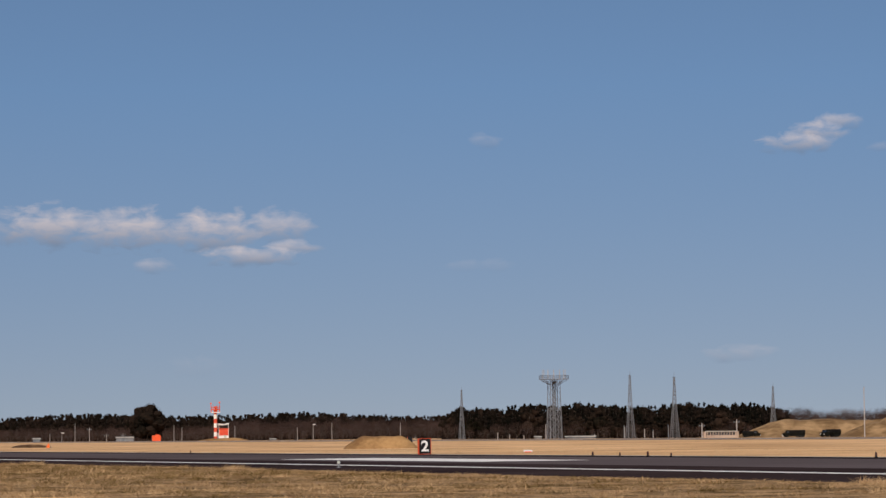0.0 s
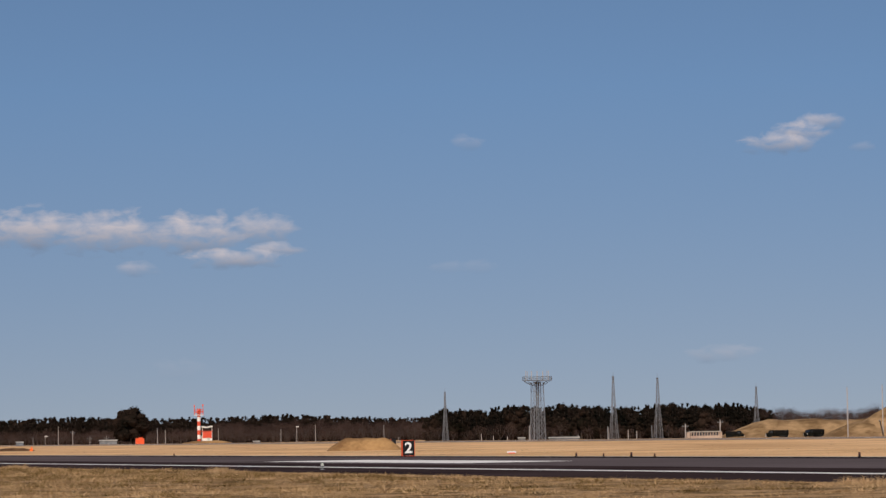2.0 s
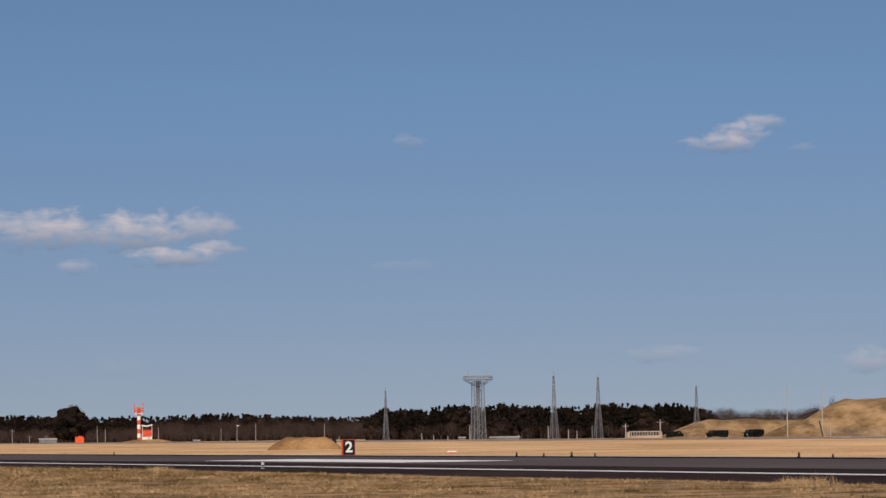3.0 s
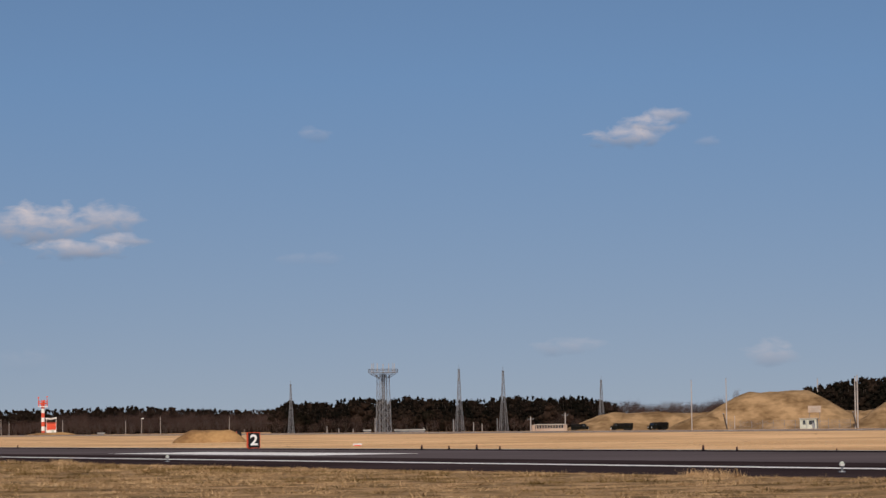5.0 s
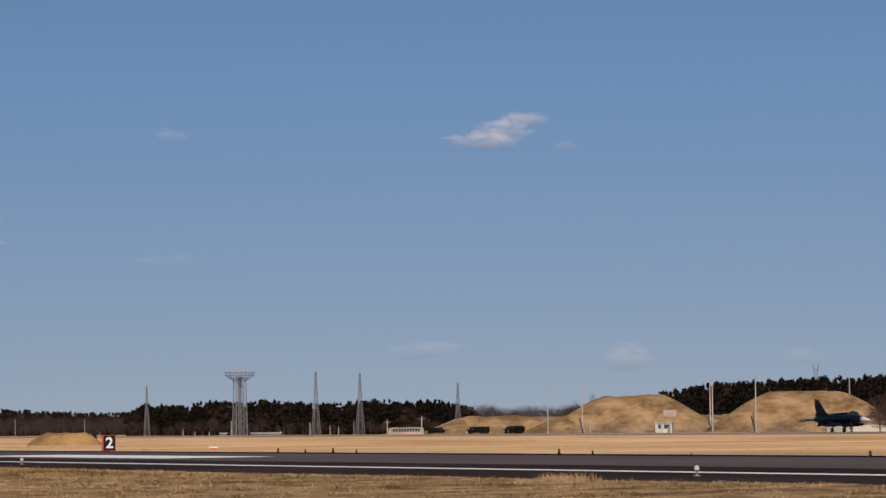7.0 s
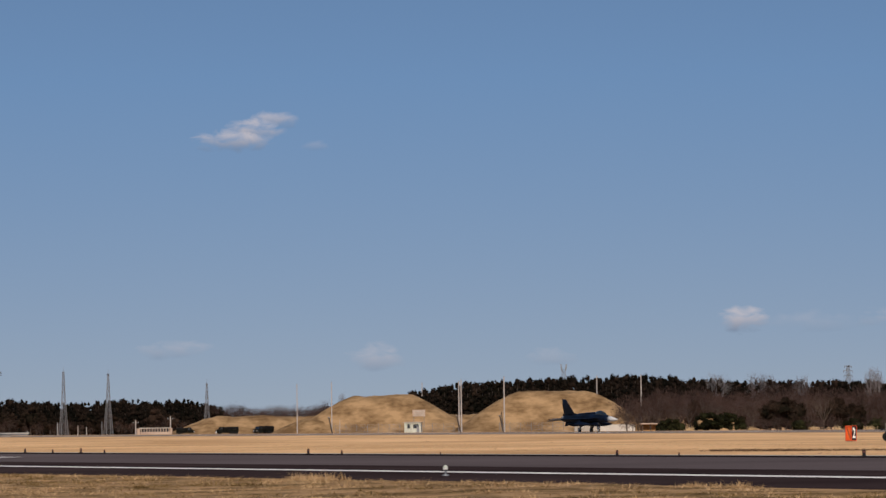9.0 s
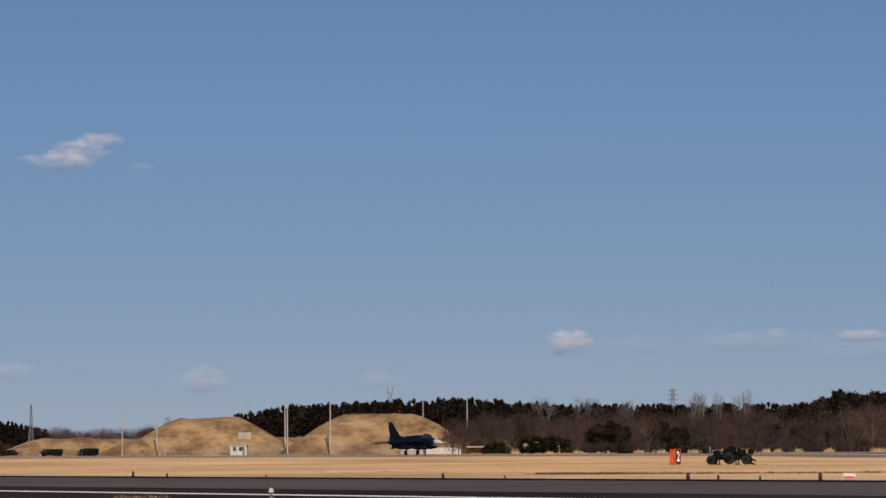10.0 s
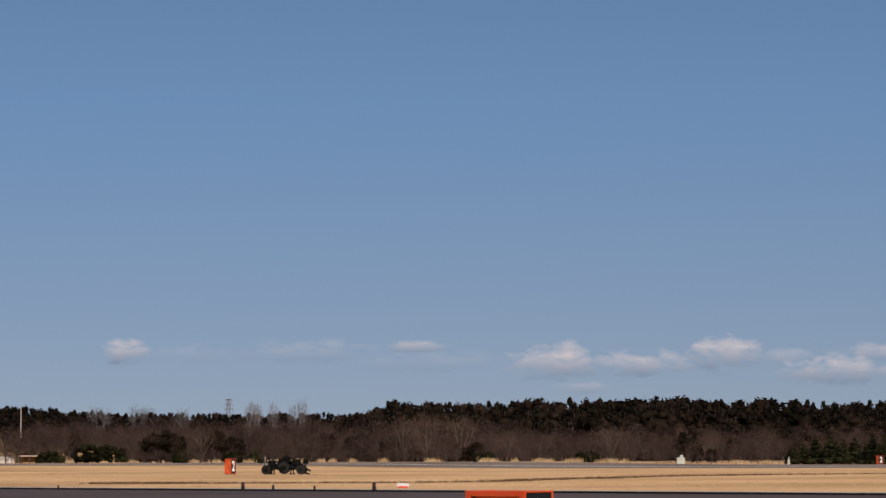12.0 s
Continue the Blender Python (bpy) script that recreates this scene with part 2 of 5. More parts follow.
def smoothstep(a, b, v):
    t = min(1.0, max(0.0, (v - a) / (b - a)))
    return t * t * (3 - 2 * t)


# ---- the airfield plan: s runs along the runway, p across it, away from the eye ----
RUN = radians(-21.5)
U = Vector((math.sin(RUN), math.cos(RUN), 0))
N = Vector((math.cos(RUN), -math.sin(RUN), 0))
RUN_YAW = 21.5


def height(s, p):
    z = -1.0 * smoothstep(302, 400, p)
    if 93 < p < 245:
        fade = smoothstep(93, 100, p) * (1 - smoothstep(225, 245, p))
        z += fade * (0.10 * noise.noise((s * 0.013, p * 0.03, 1.7)) + 0.05 * noise.noise((s * 0.05, p * 0.09, 5.1)) + 0.06)
    if p < 48.8:
        z += (1 - smoothstep(46.0, 48.8, p)) * (0.05 + 0.10 * noise.noise((s * 0.07, p * 0.12, 3.3)) + 0.05 * noise.noise((s * 0.3, p * 0.35, 8.0)))
        z *= smoothstep(-5, 15, p)
    # the far side lies lower where the runways near their end
    z -= 0.42 * (1 - smoothstep(245, 305, s)) * smoothstep(125, 235, p)
    if p > 2200:
        z -= (p - 2200) * 0.004
    return z


def field(s, p, lift=0.0):
    v = U * s + N * p
    return Vector((v.x, v.y, height(s, p) + lift))


def spot(bearing, d, lift=0.0):
    """A place on the ground d metres off at that bearing."""
    v = Vector((math.sin(radians(bearing)) * d, math.cos(radians(bearing)) * d, 0))
    v.z = height(v.dot(U), v.dot(N)) + lift
    return v


def facing(v, turn=0.0):
    """A pose at v whose -y side faces the eye, turned by degrees."""
    return Matrix.Translation(v) @ pose(0, 0, 0, 0, 0, -math.degrees(math.atan2(v.x, v.y)) + turn)


def steps(*runs):
    out = []
    for a, b, d in runs:
        n = max(1, round((b - a) / d))
        out += [a + (b - a) * i / n for i in range(n)]
    return out + [runs[-1][1]]


def build_ground():
    ss = steps((-4000, -600, 400), (-600, 20, 60), (20, 420, 3.0), (420, 1000, 20), (1000, 4800, 240))
    ps = steps((-3000, -60, 300), (-60, 24, 12), (24, 52, 0.7), (52, 92, 8), (92, 126, 0.8), (126, 250, 3.0), (250, 316, 12),
               (316, 410, 8), (410, 800, 40), (800, 4800, 300))
    verts = [field(s, p) for s in ss for p in ps]
    k = len(ps)
    faces = [(i * k + j, i * k + j + 1, (i + 1) * k + j + 1, (i + 1) * k + j) for i in range(len(ss) - 1) for j in range(k - 1)]
    raw("ground", [tuple(v) for v in verts], [f[::-1] for f in faces], "straw", smooth=True)
    tagged(bpy.data.objects["ground"], "dry straw-coloured winter grass of the airfield", "ground", kind="structure")


build_ground()


def build_meadow():
    """The rougher turf on the near side of the runway."""
    ss = steps((-60, 20, 8), (20, 420, 3.0), (420, 1400, 20))
    ps = steps((4, 24, 4), (24, 48.5, 0.7))
    k = len(ps)
    verts = [tuple(field(s, p, 0.015)) for s in ss for p in ps]
    faces = [(i * k + j + 1, i * k + j, (i + 1) * k + j, (i + 1) * k + j + 1) for i in range(len(ss) - 1) for j in range(k - 1)]
    ob = raw("meadow", verts, [f[::-1] for f in faces], "thatch", smooth=True)
    tagged(ob, "rough brown turf between eye and runway", "ground", kind="structure")


build_meadow()


def strip(name, s0, s1, p0, p1, mat, lift, label, category, n=60):
    top = [field(s0 + (s1 - s0) * i / n, p, lift) if p0 > 200 else U * (s0 + (s1 - s0) * i / n) + N * p + Vector((0, 0, lift))
           for i in range(n + 1) for p in (p0, p1)]
    low = [v - Vector((0, 0, lift + 0.25)) for v in top]
    verts = [tuple(v) for v in top + low]
    k = len(top)
    faces = []
    for i in range(n):
        a = 2 * i
        faces += [(a, a + 2, a + 3, a + 1), (a, a + k, a + 2 + k, a + 2), (a + 1, a + 3, a + 3 + k, a + 1 + k)]
    faces += [(0, 1, 1 + k, k), (2 * n, 2 * n + k, 2 * n + 1 + k, 2 * n + 1)]
    return tagged(raw(name, verts, faces, mat), label, category, kind="structure")


# near runway: shoulders, grooved carriageway and its paint
strip("runway_shoulder", -900, 2600, 48.6, 66.0, "shoulder", 0.020, "dark asphalt shoulder of the near runway", "pavement")
strip("runway", -900, 2600, 66.0, 86.5, "grooved", 0.024, "grey asphalt runway with grooved surface", "runway")
# the far shoulder is darker than the near one
strip("runway_shoulder", -900, 2600, 86.5, 91.0, "dark_edge", 0.020, "dark asphalt shoulder of the near runway", "pavement")
strip("runway_edge_line", -900, 2600, 57.7, 58.9, "white", 0.026, "solid white painted runway edge line", "marking")
strip("touchdown_mark", 170.5, 207.0, 69.2, 76.5, "white", 0.030, "broad white painted touchdown bar on the runway", "marking", 4)
strip("runway_verge", -900, 2600, 91.0, 93.0, "concrete", 0.012, "pale concrete strip along the runway edge", "pavement")
# far runway, on which the jet rolls
strip("far_runway", -900, 2600, 246.0, 290.0, "asphalt", 0.05, "grey asphalt of the far parallel runway", "runway", 500)
strip("far_runway_line", -900, 2600, 262.0, 262.9, "white", 0.056, "white painted edge line of the far runway", "marking", 500)


# ---- earth mounds ----
def mound(name, bearing, d, length, depth, tall, flat, turn, mat, label, seed, rough=0.6, skew=0.0):
    """A flat-topped bank of earth: length across the view, depth along it."""
    v = spot(bearing, d)
    base = facing(v, turn)
    nx, ny = 64, 26
    verts, faces = [], []
    for i in range(nx + 1):
        for j in range(ny + 1):
            x, y = (i / nx - 0.5) * length, (j / ny - 0.5) * depth
            ex = 1 - abs(2 * i / nx - 1)
            ey = 1 - abs(2 * j / ny - 1)
            k = min(1.0, ex / (1 - flat))
            k = (0.72 * k + 0.28 * smoothstep(0, 1, k)) * smoothstep(0, 0.75, ey)
            k = 1 - (1 - k) ** 1.15 if k < 1 else 1.0
            k *= 1 + skew * (i / nx - 0.5)
            nz = noise.noise((x * 0.09 + seed, y * 0.12, seed)) + 0.5 * noise.noise((x * 0.3, y * 0.3 + seed, 2.0)) + 0.3 * noise.noise((x * 0.8, y * 0.8, seed))
            verts.append((x, y, tall * k + rough * nz * min(1, 4 * ex * ey) * k - 0.35 * (1 - min(1, 6 * min(ex, ey)))))
            if i < nx and j < ny:
                a = i * (ny + 1) + j
                faces.append((a, a + ny + 1, a + ny + 2, a + 1))
    ob = raw(name, verts, faces, mat, smooth=True)
    ob.matrix_world = base
    return tagged(ob, label, "earth mound", "grassed earth mounds" if mat == "turf" else "")


mound("earth_mound", 7.230, 925, 66, 34, 5.3, 0.5, 4, "turf", "low long earth bank under dry brown grass", 1.3)
mound("earth_mound", 9.282, 905, 56, 40, 10.8, 0.30, -3, "turf", "flat-topped grassed earth mound with a worn side", 4.1)
mound("earth_mound", 10.584, 910, 46, 30, 5.2, 0.45, 0, "turf", "low grassed saddle bank between two mounds", 5.4)
mound("earth_mound", 12.407, 880, 60, 40, 11.3, 0.32, 3, "turf", "flat-topped grassed earth mound with a worn side", 7.7)
mound("earth_mound", 14.126, 862, 36, 24, 4.8, 0.35, 3, "turf", "low earth bank behind concrete wall", 2.2)
mound("earth_mound", 8.396, 900, 40, 26, 4.6, 0.4, 3, "turf", "low grassed shoulder of an earth mound", 3.6)
mound("earth_mound", 15.45, 645, 12, 8, 2.9, 0.6, 0, "turf", "pale grassed earth bank behind a clipped hedge", 6.6)
mound("earth_bank", -1.167, 350, 9.2, 6.0, 1.35, 0.45, 0, "earth", "heap of bare brown earth on the grass", 3.0, 0.55)
mound("earth_bank", -4.052, 1090, 20.0, 8.0, 0.9, 0.4, 0, "earth", "low bare earth bank beside the antenna tower", 6.0, 0.2)
mound("earth_bank", -7.55, 520, 7.5, 6.0, 0.5, 0.4, 0, "scorched", "low patch of scorched dark brown earth", 8.0, 0.3)


# ---- trees ----
def merge(lists):
    v, f = [], []
    for a, b in lists:
        k = len(v)
        v += list(a)
        f += [tuple(i + k for i in q) for q in b]
    return v, f


def limb(points, r0, r1, n=5):
    v, f = [], []
    pts = [np.array(p, float) for p in points]
    for i, p in enumerate(pts):
        d = pts[min(i + 1, len(pts) - 1)] - pts[max(i - 1, 0)]
        d /= np.linalg.norm(d) + 1e-9
        a = np.cross(d, (0.3, 0.9, 0.2)); a /= np.linalg.norm(a)
        b = np.cross(d, a)
        r = r0 + (r1 - r0) * i / (len(pts) - 1)
        for k in range(n):
            t = 2 * math.pi * k / n
            v.append(p + r * (a * math.cos(t) + b * math.sin(t)))
    for i in range(len(pts) - 1):
        for k in range(n):
            f.append((i * n + k, i * n + (k + 1) % n, (i + 1) * n + (k + 1) % n, (i + 1) * n + k))
    return v, f


PHI = (1 + 5 ** 0.5) / 2
LUMP = np.array([(x, y * PHI, 0) for x in (-1, 1) for y in (-1, 1)] + [(0, x, y * PHI) for x in (-1, 1) for y in (-1, 1)]
                + [(y * PHI, 0, x) for x in (-1, 1) for y in (-1, 1)], float) / math.hypot(1, PHI)
LUMP_FACES = [(i, j, k) for i in range(12) for j in range(12) for k in range(12)
              if i < j and i < k and all(np.linalg.norm(LUMP[a] - LUMP[b]) < 1.1 for a, b in ((i, j), (j, k), (i, k)))
              and np.dot(np.cross(LUMP[j] - LUMP[i], LUMP[k] - LUMP[i]), LUMP[i]) > 0]


def lump(rng, centre, r, squash=0.75):
    """A dense uneven bunch of foliage."""
    v = LUMP * (r * (0.62 + 0.7 * rng.random((12, 1)))) * np.array((1, 1, squash))
    return list(v + np.array(centre)), list(LUMP_FACES)


def sprigs(rng, centre, r, count, size, squash=0.8):
    """Three-cornered leaf clumps standing out of a bunch."""
    d = rng.normal(size=(count, 3))
    d /= np.linalg.norm(d, axis=1)[:, None]
    c = np.array(centre) + d * r * (0.75 + 0.3 * rng.random((count, 1))) * np.array((1, 1, squash))
    a, b = rng.normal(size=(count, 3)) * size * 0.5, rng.normal(size=(count, 3)) * size * 0.5
    v = np.stack([c - a, c + b, c + a + d * size * 0.6], 1).reshape(-1, 3)
    return list(v), [(3 * i, 3 * i + 1, 3 * i + 2) for i in range(count)]


def cedar(seed, h, levels=8, leaf=0.42):
    """A conifer: straight trunk, tiers of dense foliage narrowing to a pointed top."""
    rng = np.random.default_rng(seed)
    wood = [limb([(0, 0, -0.5), (0, 0, h * 0.5), (0.1, 0, h * 0.9)], 0.22, 0.03)]
    crown = []
    wide = h * (0.23 + 0.08 * rng.random())
    full = 0.7 + 0.3 * rng.random()
    for i in range(levels):
        t = 0.12 + 0.80 * i / (levels - 1)
        r = wide * (1.04 - t) ** full * (0.85 + 0.3 * rng.random())
        turn = rng.random() * 6.28
        for k in range(4 if t < 0.8 else 2):
            a = turn + k * (1.571 if t < 0.8 else 3.14) + 0.4 * rng.random()
            c = (math.cos(a) * r * 0.52, math.sin(a) * r * 0.52, h * (t + 0.03 * rng.normal()))
            crown.append(lump(rng, c, max(0.25, r * 0.50), 0.85))
            crown.append(sprigs(rng, c, max(0.3, r * 0.60), 18, leaf * (1.25 - 0.6 * t)))
    v, f = lump(rng, (0, 0, h * 0.93), 0.5, 1.5)
    crown += [(v, f), sprigs(rng, (0, 0, h * 0.965), 0.22, 8, 0.3, 1.8)]
    return merge(wood), merge(crown)


def round_tree(seed, h, wide, clumps=24, leaf=0.45):
    """A round-headed evergreen: bunches of foliage over a short trunk."""
    rng = np.random.default_rng(seed)
    wood = [limb([(0, 0, -0.5), (0.1, 0.1, h * 0.4), (0.2, 0, h * 0.8)], 0.35, 0.06)]
    crown = [lump(rng, (0, 0, h * 0.52), wide * 0.72, 0.95)]
    for i in range(clumps):
        a, t = rng.random() * 2 * math.pi, (i + rng.random()) / clumps
        zz = h * (0.16 + 0.72 * t)
        r = wide * math.sqrt(max(0.03, 1 - ((t - 0.35) / 0.70) ** 2)) * 0.72
        big = wide * (0.24 + 0.14 * rng.random())
        c = (math.cos(a) * r, math.sin(a) * r, zz)
        crown.append(lump(rng, c, big, 0.8))
        crown.append(sprigs(rng, c, big, 46, leaf))
    return merge(wood), merge(crown)


def dome_tree(seed, h, wide=4.2, twigs=900, fine=1.0, low=0.06):
    """A leafless tree with a rounded head of fine twigs over forked limbs."""
    rng = np.random.default_rng(seed)
    fork = np.array((0.1, 0.0, h * (0.16 + 0.1 * rng.random())))
    wood = [limb([(0, 0, -0.4), fork * 0.5, fork], 0.20, 0.15, 5)]
    mid, half = np.array((0.0, 0.0, h * (0.5 + low / 2))), np.array((wide, wide, h * (0.5 - low / 2)))
    heads = []
    for k in range(7):
        a = k * 0.9 + rng.random()
        d = np.array((math.cos(a), math.sin(a), 0.2 + 1.1 * rng.random()))
        e = mid + d / np.linalg.norm(d) * half * (0.55 + 0.25 * rng.random())
        q = (fork + e) / 2 + rng.normal(size=3) * 0.25
        wood.append(limb([fork, q, e], 0.08, 0.035, 4))
        heads.append(e)
        for _ in range(3):
            d2 = d + rng.normal(size=3) * 0.6
            g = mid + d2 / np.linalg.norm(d2) * half * 0.9
            wood.append(limb([q + (e - q) * rng.random(), g], 0.05, 0.02, 3))
            heads.append(g)
    n = twigs
    d = rng.normal(size=(n, 3))
    d /= np.linalg.norm(d, axis=1)[:, None]
    heads = np.array(heads)
    free = mid + d * half * (0.45 + 0.5 * rng.random((n, 1)) ** 0.6)
    near = heads[rng.integers(len(heads), size=n)] + rng.normal(size=(n, 3)) * wide * 0.16
    p = np.where(rng.random((n, 1)) < 0.55, free, near)
    p[:, 2] = np.maximum(p[:, 2], 0.0)
    way = (p - mid) / half + rng.normal(size=(n, 3)) * 0.45 + np.array((0, 0, 0.35))
    way /= np.linalg.norm(way, axis=1)[:, None]
    side = np.cross(way, rng.normal(size=(n, 3)))
    side /= np.linalg.norm(side, axis=1)[:, None]
    side *= (0.03 + 0.035 * rng.random((n, 1))) * fine
    tip = p + way * (0.5 + 0.8 * rng.random((n, 1))) * h * 0.085
    spray = np.stack([p - side, p + side, tip], 1).reshape(-1, 3)
    return merge(wood), (list(spray), [(3 * i, 3 * i + 1, 3 * i + 2) for i in range(n)])


def shrub(seed, w, h):
    """A dense clipped shrub or hedge, w long."""
    rng = np.random.default_rng(seed)
    wood = [limb([(0, 0, -0.2), (0.1, 0, h * 0.5)], 0.06, 0.03)]
    crown = []
    for _ in range(int(14 + w * 11)):
        x, y, z = (rng.random() - 0.5) * w, (rng.random() - 0.5) * min(w, 3.0) * 0.6, h * (0.12 + 0.66 * rng.random())
        z *= 1 - 0.35 * (abs(x) / (w / 2)) ** 3
        big = 0.38 + 0.25 * rng.random()
        crown += [lump(rng, (x, y, z), big, 0.85), sprigs(rng, (x, y, z), big, 30, 0.24)]
    return merge(wood), merge(crown)


STOCK = {}


def tree(kind, seed, shape, m, leaf, bark, label, group, category="tree", crown_name="crown"):
    """A tree of its own from a stock of shapes; repeats share meshes."""
    key = (kind, seed, leaf, bark)
    if key in STOCK:
        ob = copy_thing(STOCK[key], m)
        ob.scale = m.to_scale()
        return ob
    (wv, wf), (cv, cf) = shape()
    root = thing(kind, m, label, category, group)
    raw("trunk", wv, wf, bark, root)
    raw(crown_name, cv, cf, leaf, root)
    STOCK[key] = root
    return root


def mesh_of(name, verts, faces, mat, parent=None):
    """A mesh from arrays whose faces all have the same number of corners."""
    me = bpy.data.meshes.new(name)
    k = faces.shape[1]
    me.vertices.add(len(verts))
    me.vertices.foreach_set("co", verts.astype(np.float32).ravel())
    me.loops.add(faces.size)
    me.loops.foreach_set("vertex_index", faces.astype(np.int32).ravel())
    me.polygons.add(len(faces))
    me.polygons.foreach_set("loop_start", np.arange(0, faces.size, k, dtype=np.int32))
    me.update(calc_edges=True)
    me.materials.append(M[mat])
    ob = new(name, me)
    if parent is not None:
        ob.parent = parent
    return ob


def woods(name, places, shapes, leaf, bark, label):
    """Trees past counting: all crowns one mesh, all trunks one part."""
    stock = [[(np.asarray(v, float), np.asarray(f, int)) for v, f in pair] for pair in shapes]
    made = []
    for which in (1, 0):
        verts, faces, base = [], [], 0
        for v, k, turn, size in places:
            sv, sf = stock[k][which]
            c, s_ = math.cos(turn) * size, math.sin(turn) * size
            verts.append(sv @ np.array(((c, s_, 0), (-s_, c, 0), (0, 0, size))) + np.array(v))
            faces.append(sf + base)
            base += len(sv)
        made.append((np.concatenate(verts), np.concatenate(faces)))
    ob = tagged(mesh_of(name, *made[0], leaf), label, "woods", kind="stuff")
    mesh_of("trunk", *made[1], bark, ob)
    return ob


CEDARS = [cedar(20 + i, 12.0) for i in range(8)]
YOUNG = [cedar(36 + i, 12.0, 9, 0.5) for i in range(3)]
FAR_CEDARS = [cedar(30 + i, 12.0, 5, 0.7) for i in range(5)]
DOMES = [dome_tree(40 + i, 10.0, 3.6 + 0.35 * i) for i in range(6)]
BROADS = [round_tree(66 + i, 9.0, 3.4, 13, 0.5) for i in range(5)]
ROUNDS = [round_tree(60 + i, 9.0, 3.6) for i in range(3)]


def skyline(table, bearing):
    for (a, ha), (b, hb) in zip(table, table[1:]):
        if a <= bearing <= b:
            return ha + (hb - ha) * (bearing - a) / (b - a)
    return table[0][1] if bearing < table[0][0] else table[-1][1]


def band(rng, table, d0, d1, spacing, shapes, tall, low=0.75):
    """Places for trees between two distances, as tall as the skyline there asks: the table gives the top's rise in degrees."""
    out = []
    b = table[0][0]
    while b < table[-1][0]:
        d = d0 + (d1 - d0) * rng.random()
        v = spot(b, d)
        want = (skyline(table, b) * math.pi / 180 * d + EYE.z - v.z)
        size = want / tall * (low + (1.02 - low) * rng.random())
        out.append(((v.x, v.y, v.z), int(rng.integers(len(shapes))), rng.random() * 6.28, size))
        b += math.degrees(spacing / d) * (0.25 + 1.5 * rng.random())
    return out


rng = np.random.default_rng(5)
# skyline of the woods: bearing and rise, degrees
LEFT = [(-11.0, 0.353), (-8.167, 0.364), (-6.917, 0.428), (-5.928, 0.417), (-4.73, 0.374), (-3.792, 0.385), (-2.75, 0.417), (-1.5, 0.364), (-0.667, 0.321), (0.167, 0.321)]
MID = [(0.063, 0.36), (0.219, 0.46), (0.896, 0.47), (1.521, 0.52), (2.250, 0.53), (3.188, 0.50), (3.813, 0.45), (4.334, 0.52), (4.959, 0.48), (5.584, 0.50), (6.053, 0.44), (6.334, 0.34)]
MID2 = [(6.105, 0.36), (6.573, 0.38), (6.938, 0.33), (7.667, 0.34), (8.501, 0.39)]
HILL = [(9.438, 0.44), (9.667, 0.56), (10.324, 0.7), (10.928, 0.78), (11.886, 0.8), (12.74, 0.83), (13.782, 0.86), (14.491, 0.83), (14.907, 0.79), (15.793, 0.73), (17.251, 0.71), (17.876, 0.69), (19.751, 0.69), (20.637, 0.75)]
RIGHT = [(19.960, 0.64), (20.585, 0.80), (20.793, 0.90), (21.835, 0.87), (22.877, 0.92), (24.127, 0.94), (25.377, 0.94), (26.939, 0.91), (28.710, 0.86), (30.169, 0.84), (31.627, 0.84)]


